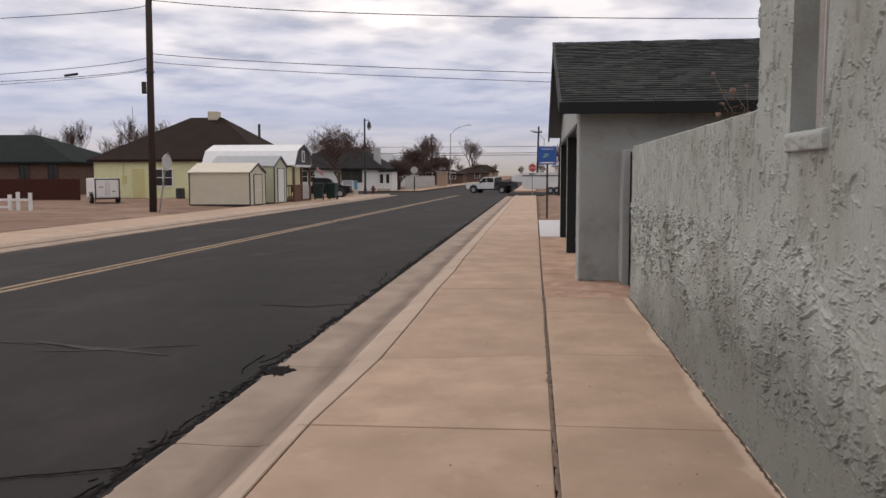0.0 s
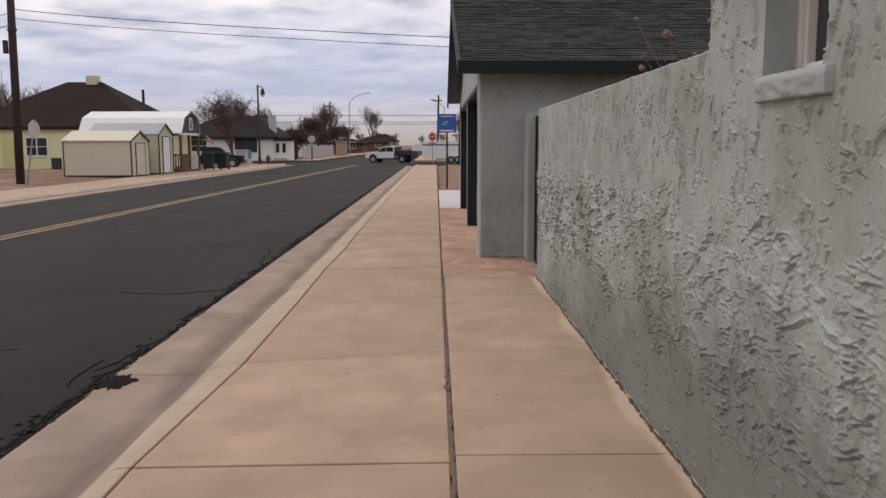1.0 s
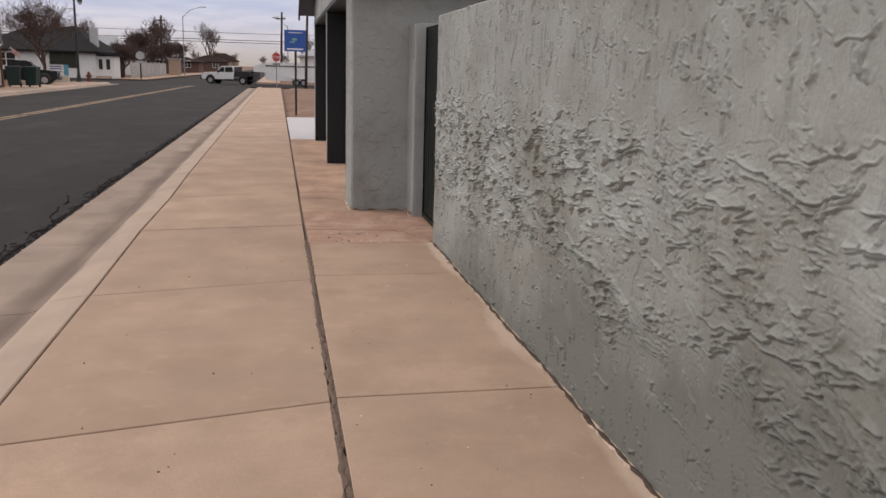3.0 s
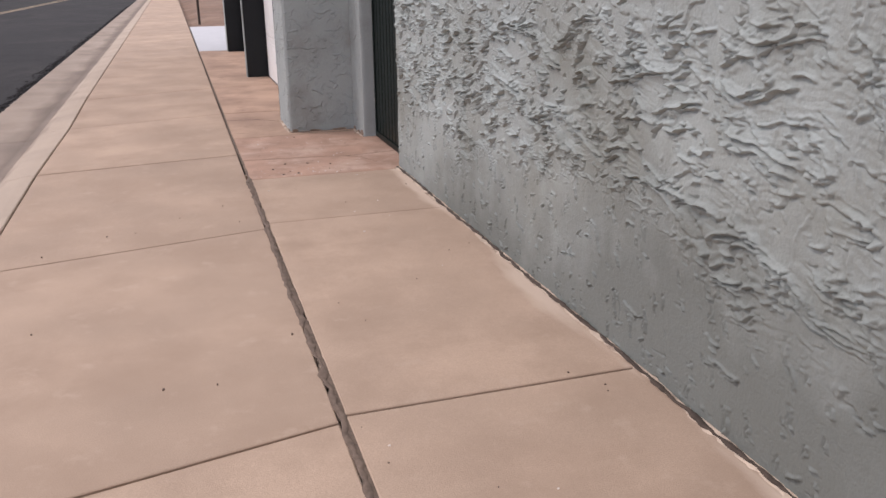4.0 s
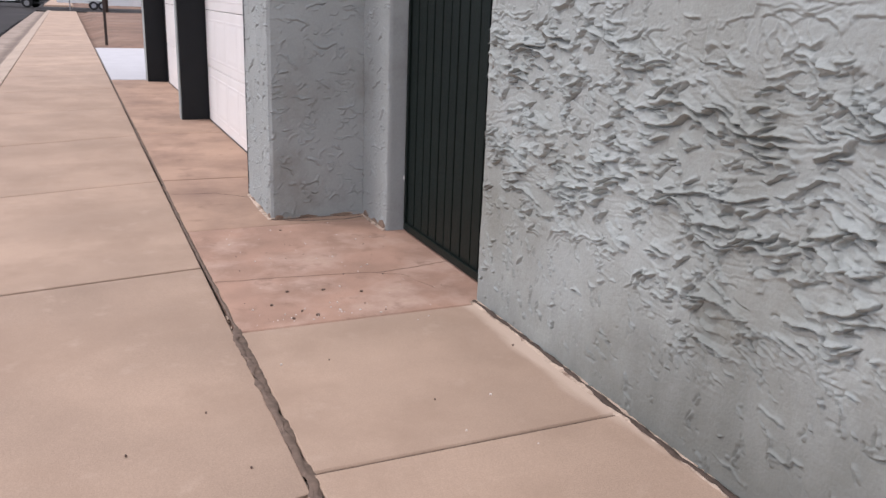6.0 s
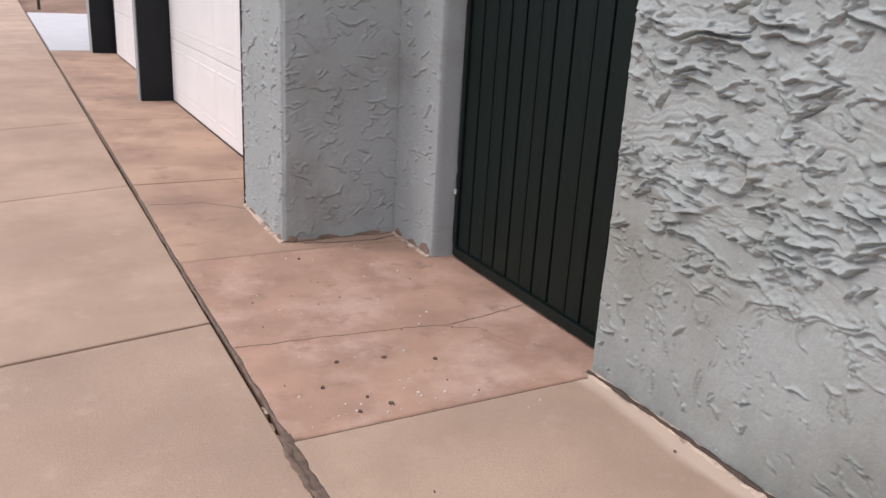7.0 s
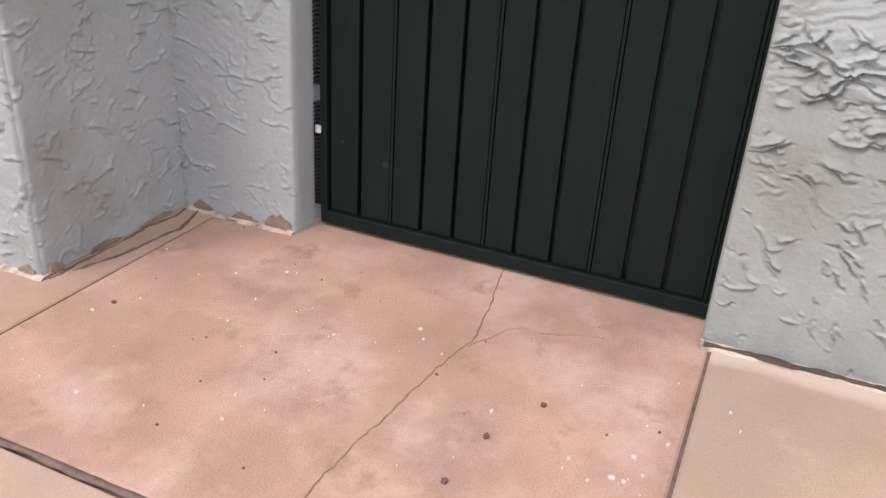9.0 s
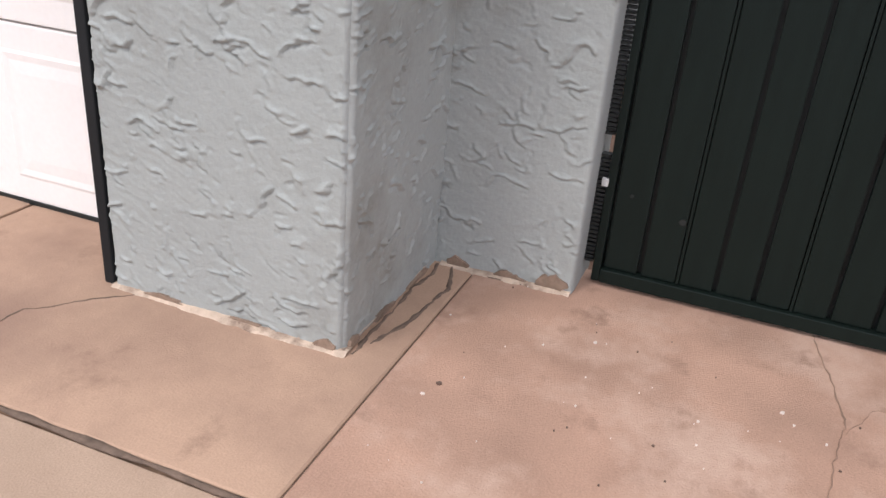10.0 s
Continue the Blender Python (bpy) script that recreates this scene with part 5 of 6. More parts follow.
def box_trailer():
    t = thing("cargo_trailer", "small white enclosed cargo trailer with dark corner posts", "trailer", (-23.3, 42.2, 0), turn=-48)
    part("body", cube(-1.35, 0.75, -0.62, 0.62, 0.30, 1.35, bevel=0.05), M_WHITE, t)
    for y in (-0.64, 0.58):
        part("corner_post", cube(0.72, 0.78, y, y + 0.06, 0.30, 1.33), M_BLACK, t)
    part("top_trim", cube(0.72, 0.78, -0.58, 0.58, 1.27, 1.33), M_BLACK, t)
    part("bumper", cube(0.70, 0.80, -0.62, 0.62, 0.22, 0.30), M_BLACK, t)
    for y in (-0.56, 0.02):
        d = part("rear_door", cube(0.751, 0.775, y, y + 0.54, 0.33, 1.25), M_WHITE, t)
        part("latch", cube(0.776, 0.80, y + (0.47 if y < 0 else 0.05), y + (0.49 if y < 0 else 0.07), 0.45, 1.1), M_STEEL, d)
    part("label_bar", cube(0.776, 0.78, -0.42, -0.20, 0.86, 0.90), M_BLACK, t)
    part("label_bar", cube(0.776, 0.78, 0.22, 0.40, 0.62, 0.66), M_BLACK, t)
    for y in (-0.68, 0.68):
        wl = part("wheel", disc(bmesh.new(), (0.1, y, 0.27), (0, 1, 0), 0.27, 0.16), M_TYRE, t)
        part("rim", disc(bmesh.new(), (0.1, y * 1.13, 0.27), (0, 1, 0), 0.15, 0.03), M_RIM, wl)
        part("mudguard", cube(-0.28, 0.48, min(y, y * 1.1), max(y, y * 1.1), 0.56, 0.61), M_BLACK, t)
    part("drawbar", cube(-2.2, -1.3, -0.04, 0.04, 0.30, 0.38), M_BLACK, t)
    part("jack", tube(bmesh.new(), [(-2.05, 0, 0.0), (-2.05, 0, 0.6)], 0.03), M_BLACK, t)


box_trailer()


def rail_fence():
    f = thing("rail_fence", "white painted post and rail fence at the yard's edge", "fence", (-21.6, 32.1, -0.03))
    for x, h in ((-2.9, 0.72), (-1.6, 0.72), (-0.32, 0.72), (0.05, 0.83), (0.60, 0.80)):
        part("post", cube(x - 0.06, x + 0.06, -0.06, 0.06, 0, h, bevel=0.01), M_WHITE, f)
    part("rail", cube(-4.5, 0.58, -0.10, -0.062, 0.46, 0.56), M_WHITE, f)
    part("rail", cube(-4.5, -0.30, -0.10, -0.062, 0.16, 0.25), M_WHITE, f)


rail_fence()


def wheelie_bin():
    b = thing("dumpster_bin", "dark green plastic wheeled bin at the pavement's edge", "bin", (0, 0, 0), group="pair of green bins")
    bm = bmesh.new()
    lo = [bm.verts.new(p) for p in ((-0.24, -0.26, 0.08), (0.24, -0.26, 0.08), (0.24, 0.26, 0.08), (-0.24, 0.26, 0.08))]
    hi = [bm.verts.new(p) for p in ((-0.30, -0.32, 0.92), (0.30, -0.32, 0.92), (0.30, 0.32, 0.92), (-0.30, 0.32, 0.92))]
    bm.faces.new(lo[::-1]), bm.faces.new(hi)
    for k in range(4):
        bm.faces.new((lo[k], lo[(k + 1) % 4], hi[(k + 1) % 4], hi[k]))
    part("body", bm, M_BIN, b)
    part("lid", cube(-0.33, 0.33, -0.35, 0.36, 0.921, 1.0, bevel=0.03), M_BIN, b)
    part("rim", cube(-0.32, 0.32, -0.34, -0.321, 0.82, 0.92), M_BIN, b)
    for x in (-0.24, 0.24):
        part("wheel", disc(bmesh.new(), (x, 0.27, 0.12), (1, 0, 0), 0.12, 0.06, 14), M_TYRE, b)
    part("handle", tube(bmesh.new(), [(-0.25, 0.40, 0.9), (0.25, 0.40, 0.9)], 0.02), M_BIN, b)
    b.matrix_world = pose(-12.72, 47.3, 0.03, 0, 0, 8)
    copy_thing(b, pose(-12.05, 47.9, 0.03, 0, 0, -4))


wheelie_bin()


def pickup(label, at, turn, scale, paint, flatbed=False, bed_paint=None):
    """A crew-cab pickup; x is its length, the nose at +x."""
    t = thing("pickup_truck", label, "pickup truck", at, turn)
    k = scale

    def P(pts):
        return [(x * k, z * k) for x, z in pts]

    hw = 0.95 * k
    part("lower_body", prism(bmesh.new(), P([(-2.7 if not flatbed else -0.75, 0.55), (2.75, 0.50), (2.85, 0.70), (2.8, 1.12), (1.35, 1.22), (-0.75, 1.22), (-0.75, 1.15), (-2.7 if not flatbed else -0.75, 1.15)]), "y", -hw, hw), paint, t)
    cab = part("cab", prism(bmesh.new(), P([(-0.75, 1.221), (1.35, 1.221), (0.72, 1.82), (0.45, 1.90), (-0.55, 1.90), (-0.70, 1.80)]), "y", -hw * 0.88, hw * 0.88), paint, t)
    for s in (-1, 1):
        y = sorted((s * hw * 0.881, s * hw * 0.90))
        part("side_window", prism(bmesh.new(), P([(0.32, 1.27), (1.12, 1.27), (0.66, 1.74), (0.32, 1.78)]), "y", *y), M_GLASS, cab)
        part("side_window", prism(bmesh.new(), P([(-0.62, 1.27), (0.24, 1.27), (0.24, 1.78), (-0.56, 1.78)]), "y", *y), M_GLASS, cab)
        part("mirror", cube(0.95 * k, 1.05 * k, *sorted((s * hw * 0.95, s * hw * 1.2)), 1.2 * k, 1.45 * k, bevel=0.02), M_BLACK, t)
        part("head_light", cube(2.70 * k, 2.83 * k, *sorted((s * hw * 0.6, s * hw * 0.97)), 0.85 * k, 1.03 * k), M_SIGNWHITE, t)
        part("tail_light", cube(-2.73 * k, -2.70 * k, *sorted((s * hw * 0.8, s * hw * 0.97)), 0.85 * k, 1.08 * k), M_SIGNRED, t)
        for x in (-1.75, 1.85):
            part("wheel_arch", disc(bmesh.new(), (x * k, s * hw * 0.985, 0.50 * k), (0, 1, 0), 0.50 * k, 0.05 * k), M_BLACK, t)
            w = part("wheel", disc(bmesh.new(), (x * k, s * hw * 0.92, 0.41 * k), (0, 1, 0), 0.41 * k, 0.26 * k), M_TYRE, t)
            part("rim", disc(bmesh.new(), (x * k, s * hw * 1.07, 0.41 * k), (0, 1, 0), 0.24 * k, 0.03 * k), M_RIM, w)
    part("windscreen", prism(bmesh.new(), P([(1.38, 1.23), (0.75, 1.83), (0.73, 1.80), (1.33, 1.23)]), "y", -hw * 0.8, hw * 0.8), M_GLASS, cab)
    part("rear_window", cube(-0.79 * k, -0.76 * k, -hw * 0.7, hw * 0.7, 1.32 * k, 1.74 * k), M_GLASS, cab)
    part("grille", cube(2.81 * k, 2.87 * k, -hw * 0.55, hw * 0.55, 0.72 * k, 1.08 * k), M_BLACK, t)
    part("bumper", cube(2.80 * k, 2.98 * k, -hw, hw, 0.45 * k, 0.66 * k, bevel=0.02), M_BLACK, t)
    part("chassis", cube(-2.6 * k, 2.6 * k, -hw * 0.7, hw * 0.7, 0.38 * k, 0.54 * k), M_BLACK, t)
    if flatbed:
        part("flatbed", cube(-2.9 * k, -0.85 * k, -hw * 1.08, hw * 1.08, 0.85 * k, 1.0 * k), M_BLACK, t)
        part("headache_rack", cube(-0.92 * k, -0.86 * k, -hw, hw, 1.0 * k, 1.85 * k), M_BLACK, t)
        for s in (-1, 1):
            part("tool_box", cube(-2.5 * k, -1.0 * k, *sorted((s * hw * 0.72, s * hw * 1.06)), 1.0 * k, 1.38 * k, bevel=0.02), M_BLACK, t)
        part("tail_board", cube(-2.92 * k, -2.88 * k, -hw * 1.08, hw * 1.08, 0.6 * k, 1.25 * k), M_BLACK, t)
    else:
        part("bed_liner", cube(-2.6 * k, -0.85 * k, -hw * 0.86, hw * 0.86, 1.151 * k, 1.17 * k), M_BLACK, t)
    return t


pickup("black pickup truck parked beside the bins", (-14.2, 53.6, -0.02), 8, 0.70, M_CARPAINT)
pickup("white crew-cab pickup with a black flatbed, towing a trailer", (-3.75, 71.2, -0.092), 160, 0.74, M_TRUCKWHITE, flatbed=True)


def stock_trailer():
    t = thing("livestock_trailer", "long white slatted livestock trailer on four wheels", "trailer", (0.95, 69.3, -0.092), turn=180)
    L, hw = 2.6, 0.75
    part("body", prism(bmesh.new(), [(-L, 0.42), (L * 0.72, 0.42), (L * 0.78, 1.0), (L * 1.1, 1.05), (L * 1.1, 1.45), (L * 0.75, 1.72), (-L, 1.78)], "y", -hw, hw), M_WHITE, t)
    for s in (-1, 1):
        for k in range(22):
            x = -L + 0.2 + k * 0.2
            part("slot", cube(x, x + 0.15, *sorted((s * (hw + 0.001), s * (hw + 0.012))), 1.44, 1.56), M_BLACK, t)
        for x in (-0.9, -0.35):
            w = part("wheel", disc(bmesh.new(), (x, s * hw, 0.28), (0, 1, 0), 0.28, 0.2), M_TYRE, t)
            part("rim", disc(bmesh.new(), (x, s * (hw + 0.11), 0.28), (0, 1, 0), 0.15, 0.03), M_RIM, w)
        part("mudguard", cube(-1.25, 0.0, *sorted((s * hw, s * (hw + 0.12))), 0.58, 0.63), M_WHITE, t)
    part("roof", cube(-L, L * 0.7, -hw - 0.02, hw + 0.02, 1.781, 1.81), M_WHITEMETAL, t)


stock_trailer()


def bare_tree(name, x, y, h, spread, trunk_r, seed, label, depth=6, lean=0.0, thin=0.02):
    rnd = random.Random(seed)
    t = thing(name, label, "tree", (x, y, -0.03), group="bare winter trees")
    trunk, crown = bmesh.new(), bmesh.new()

    def grow(p, d, length, r, level):
        n = 3 if level < 3 else 2
        r = max(r, thin)
        pts = [p]
        for i in range(n):
            d = (d + Vector((rnd.uniform(-1, 1), rnd.uniform(-1, 1), rnd.uniform(-0.4, 0.8))) * 0.16).normalized()
            pts.append(pts[-1] + d * length / n)
        tube(trunk if level < 2 else crown, pts, r, max(thin * 0.7, r * 0.62), 7 if level < 2 else (4 if level < 4 else 3))
        if level >= depth:
            return
        for k in range(rnd.choice((2, 3, 3)) if level else 4):
            a = rnd.uniform(0, 2 * math.pi)
            out = Vector((math.cos(a), math.sin(a), 0)) * spread
            nd = (d * rnd.uniform(0.5, 0.9) + out * rnd.uniform(0.45, 0.95) + Vector((0, 0, 0.22))).normalized()
            grow(pts[-1] if k < 2 else pts[-2], nd, length * rnd.uniform(0.68, 0.92), r * rnd.uniform(0.50, 0.64), level + 1)

    grow(Vector((0, 0, 0)), Vector((lean, 0, 1)), h * 0.21, trunk_r, 0)
    part("trunk", trunk, M_BARK, t, smooth=True)
    tagged(part("crown", crown, M_TWIG, t, "reddish brown bare twigs"), kind="stuff")
    return t


tree_a = bare_tree("bare_tree", -14.4, 59.6, 6.6, 1.15, 0.14, 11, "bare spreading street tree with reddish twigs", 8, thin=0.0075)
tree_b = bare_tree("bare_tree", -13.9, 96, 5.6, 0.9, 0.20, 5, "dense bare brown tree behind the fence", 8, thin=0.011)
tree_c = bare_tree("bare_tree", -22, 170, 11, 0.55, 0.3, 23, "tall bare winter tree far down the street", 7, thin=0.013)
for base, spots in ((tree_c, ((-40, 85, 0.75, 40), (-46, 92, 0.85, 120), (-52, 88, 0.8, 10), (-19, 150, 0.9, 77), (-14, 185, 1.0, 150), (-33, 160, 0.9, 10), (6, 190, 0.9, 30), (-26, 125, 0.6, 60), (-24, 200, 0.55, 15), (-19.5, 215, 0.5, 95), (-16, 225, 0.55, 190), (-27, 190, 0.6, 250), (-12, 240, 0.5, 310), (-4, 250, 0.45, 20), (2, 235, 0.5, 130), (-36, 84, 0.55, 200), (-43, 80, 0.6, 300), (-64, 100, 0.8, 70))),
                    (tree_b, ((-15.5, 92, 0.65, 120), (-14.2, 103, 0.7, 200), (-17, 110, 0.8, 300), (-14.6, 88, 0.55, 10), (-14.3, 85.5, 0.62, 250), (-15.3, 90.5, 0.7, 140), (-14.1, 93, 0.62, 75), (-13.8, 118, 0.9, 44), (-15, 140, 1.0, 99), (5.2, 95, 0.8, 30)))):
    for x, y, s, a in spots:
        c = copy_thing(base, pose(x, y, -0.03, 0, 0, a))
        c.scale = (s, s, s)


def lamp_post():
    l = thing("street_lamp", "tall black ornamental street lamp with a hanging lantern", "street lamp", (-12.85, 61.4, 0.02))
    part("base", tube(bmesh.new(), [(0, 0, 0), (0, 0, 0.25), (0, 0, 0.5)], 0.17, 0.10, 10), M_BLACK, l)
    part("shaft", tube(bmesh.new(), [(0, 0, 0.5), (0, 0, 5.75)], 0.085, 0.06, 10), M_BLACK, l)
    part("arm", tube(bmesh.new(), [(0, 0, 5.5), (0.15, -0.05, 5.62), (0.34, -0.05, 5.6), (0.36, -0.05, 5.45)], 0.03, 0.03, 8), M_BLACK, l)
    lantern = part("lantern", tube(bmesh.new(), [(0.36, -0.05, 5.5), (0.36, -0.05, 5.40), (0.36, -0.05, 5.05)], 0.05, 0.17, 10), M_BLACK, l)
    part("globe", tube(bmesh.new(), [(0.36, -0.05, 5.05), (0.36, -0.05, 4.95), (0.36, -0.05, 4.88)], 0.14, 0.06, 10), M_LAMPGLASS, lantern)
    part("banner_arm", tube(bmesh.new(), [(0, 0, 4.6), (-0.55, 0, 4.6)], 0.02), M_BLACK, l)
    h = thing("fire_hydrant", "red fire hydrant beside the lamp post", "fire hydrant", (-12.35, 62.0, 0.03))
    part("barrel", tube(bmesh.new(), [(0, 0, 0), (0, 0, 0.5)], 0.13, 0.11, 10), M_HYDRANT, h)
    part("bonnet", tube(bmesh.new(), [(0, 0, 0.5), (0, 0, 0.6), (0, 0, 0.68)], 0.14, 0.03, 10), M_HYDRANT, h)
    part("outlet", tube(bmesh.new(), [(-0.2, 0, 0.38), (0.2, 0, 0.38)], 0.055, sides=8), M_HYDRANT, h)
    n = thing("planter_sign", "cream planter box with a white and blue notice board", "notice board", (-14.0, 61.2, 0.0))
    part("box", cube(-0.6, 0.6, -0.2, 0.2, 0, 0.42, bevel=0.02), M_CREAM, n)
    part("board", cube(-0.6, 0.32, -0.06, 0.0, 0.421, 1.1), M_SIGNWHITE, n)
    part("blue_panel", cube(0.325, 0.60, -0.06, 0.0, 0.421, 1.1), mat("pale_blue_board", (0.10, 0.33, 0.46), rough=0.5, bump=0), n)
    for z in (0.95, 0.8, 0.62):
        part("lettering_bar", cube(-0.5, 0.2, -0.066, -0.061, z, z + 0.06), M_SIGNBLUE, n)


lamp_post()


def cobra_lamp(x, y, h, reach, label):
    l = thing("street_light", label, "street light", (x, y, 0))
    part("shaft", tube(bmesh.new(), [(0, 0, 0), (0, 0, h * 0.86)], 0.08, 0.05, 10), M_STEEL, l)
    part("arm", tube(bmesh.new(), [(0, 0, h * 0.84), (reach * 0.4, 0, h * 0.95), (reach, 0, h)], 0.035, 0.03, 8), M_STEEL, l)
    part("head", cube(reach, reach + 0.65, -0.12, 0.12, h - 0.06, h + 0.06, bevel=0.03), M_ALU, l)


cobra_lamp(-11.5, 112, 8.3, 2.2, "tall grey street light with a curved arm")
cobra_lamp(1.4, 128, 8.3, -2.2, "tall grey street light with a curved arm")
utility_pole(0.26, 92, 6.9, 0.13, "dark wooden utility pole with a transformer beyond the crossing", ((6.2, 0.5),))
utility_pole(-14.2, 112, 7.2, 0.13, "dark wooden utility pole down the street", ((6.5, 0.6),))
utility_pole(1.75, 60, 5.2, 0.10, "thin dark utility pole behind the garage")
tagged(part("antenna_mast", tube(bmesh.new(), [(-31.6, 62, 0), (-31.6, 62, 6.9)], 0.05, 0.02), M_STEEL), "thin steel antenna mast between the houses", "antenna")


def white_house():
    h = thing("house", "white single-storey house with a dark roof and chimney", "house", (-24.6, 77.6, -0.02))
    w, d = 9.6, 9.5
    part("wall", cube(0, w, 0, d, 0, 2.1), M_WHITE, h)
    roof = hip_roof(h, 0, w, 0, d, 2.2, 4.3, 3.6, 7.2, M_DARKROOF, over=0.45)
    part("chimney", cube(8.9, 9.5, 1.6, 2.2, 2.1, 4.2), M_ALU, roof, "grey square chimney")
    part("chimney", cube(5.3, 5.9, 4.2, 4.8, 3.5, 5.0), M_BRICK, roof)
    window(h, 6.1, 0, 0.9, 1.95, 1.9, trim=M_BLACK)
    window(h, 2.0, 0, 0.9, 1.9, 1.4)
    pch = part("porch", cube(w + 0.002, w + 1.35, 0.4, 3.2, 0, 1.85), M_WHITE, h)
    part("porch_roof", cube(w - 0.1, w + 1.6, 0.2, 3.5, 1.86, 1.98), M_DARKROOF, pch)
    for x in (w + 0.15, w + 0.75):
        part("porch_window", cube(x, x + 0.3, 0.36, 0.398, 0.75, 1.6), M_GLASS, pch)
    part("porch_step", cube(w, w + 1.1, -0.3, 0.39, 0, 0.22), M_CURB, h)


white_house()


def side_house(x, y, w, d, eave, top, wall_m, roof_m, label):
    h = thing("house", label, "house", (x, y, -0.02), group="houses down the street")
    part("wall", cube(0, w, 0, d, 0, eave), wall_m, h)
    hip_roof(h, 0, w, 0, d, eave + 0.1, top, w * 0.35, w * 0.65, roof_m, over=0.4)
    window(h, w * 0.2, 0, 0.9, 1.9, 1.0)
    window(h, w * 0.65, 0, 0.9, 1.9, 1.0)


side_house(-24, 104, 8, 8, 2.4, 4.4, M_WHITE, M_GREYROOF, "pale house with a grey roof behind bare trees")
side_house(-21.6, 126, 7.4, 9, 1.6, 2.5, M_BRICK, M_DARKROOF, "brick house with a dark roof down the street")
side_house(-19.6, 148, 6.6, 9, 1.7, 2.6, M_BRICK, M_BROWNROOF, "tan house with a brown roof down the street")
side_house(-17.6, 180, 7, 10, 1.9, 3.3, M_BRICK, M_BROWNROOF, "brick house with a brown roof far off")
side_house(-22, 262, 10, 10, 2.6, 5.0, M_TANWALL, M_BROWNROOF, "tan building at the end of the street")
side_house(2.2, 84, 9, 8, 2.4, 4.0, M_WHITE, M_GREYROOF, "white house with a grey roof beyond the crossing")
side_house(-50, 84, 14, 9, 2.6, 5.0, M_TANWALL, M_DARKROOF, "tan house behind the yellow house")


def lattice_fence():
    f = thing("lattice_fence", "weathered lattice and panel fence along the far pavement", "fence", (-13.1, 0, 0))
    for k in range(8):
        y = 83 + k * 3.0
        part("post", cube(-0.06, 0.06, y - 0.06, y + 0.06, 0, 1.5), M_ALU, f)
        part("panel", cube(-0.02, 0.02, y + 0.07, y + 2.93, 0.05, 1.38), mat("weathered_fence_grey", (0.33, 0.31, 0.29), var=0.2, bump=0.1) if k == 0 else bpy.data.materials["weathered_fence_grey"], f)
        for q in range(7):
            part("lath", prism(bmesh.new(), [(y + 0.1 + q * 0.4, 0.1), (y + 0.16 + q * 0.4, 0.1), (y + 0.46 + q * 0.4, 1.32), (y + 0.40 + q * 0.4, 1.32)], "x", 0.021, 0.035), M_WHITE, f)
    u = thing("utility_shed", "small grey and tan utility shed by the far fence", "shed", (-12.9, 108, 0))
    part("body", cube(0, 1.2, 0, 2, 0, 1.9), M_TANWALL, u)
    part("roof", cube(-0.15, 1.35, -0.15, 2.15, 1.901, 2.0), M_GREYROOF, u)


lattice_fence()
flag = thing("flag_on_staff", "small striped flag on a leaning staff at the barn shed", "flag", (-12.95, 46.95, 1.5))
part("staff", tube(bmesh.new(), [(0, 0, 0), (0.45, 0.2, 0.75)], 0.015), M_WHITE, flag)
for k in range(7):
    bm = bmesh.new()
    pts = [(0.43 + 0.09 * i, 0.2 + 0.03 * math.sin(i), 0.72 - k * 0.065 - 0.06 * i) for i in range(8)]
    for a, c in zip(pts, pts[1:]):
        bm.faces.new([bm.verts.new(p) for p in (a, c, (c[0], c[1], c[2] - 0.064), (a[0], a[1], a[2] - 0.064))])
    bmesh.ops.solidify(bm, geom=bm.faces[:], thickness=0.004)
    part("stripe", bm, M_SIGNRED if k % 2 == 0 else M_SIGNWHITE, flag)
flag.scale = (0.6, 0.6, 0.6)


# ---- small things ----
M_STALK = mat("dry_stalk", (0.16, 0.105, 0.075), rough=0.95, var=0.2, bump=0.2)
M_SEED = mat("dry_seed_head", (0.24, 0.17, 0.13), rough=1.0, var=0.3, scale=20, bump=0.4)
M_DRYLEAF = mat("red_brown_dry_leaf", (0.15, 0.075, 0.055), rough=0.95, var=0.3, bump=0.1)


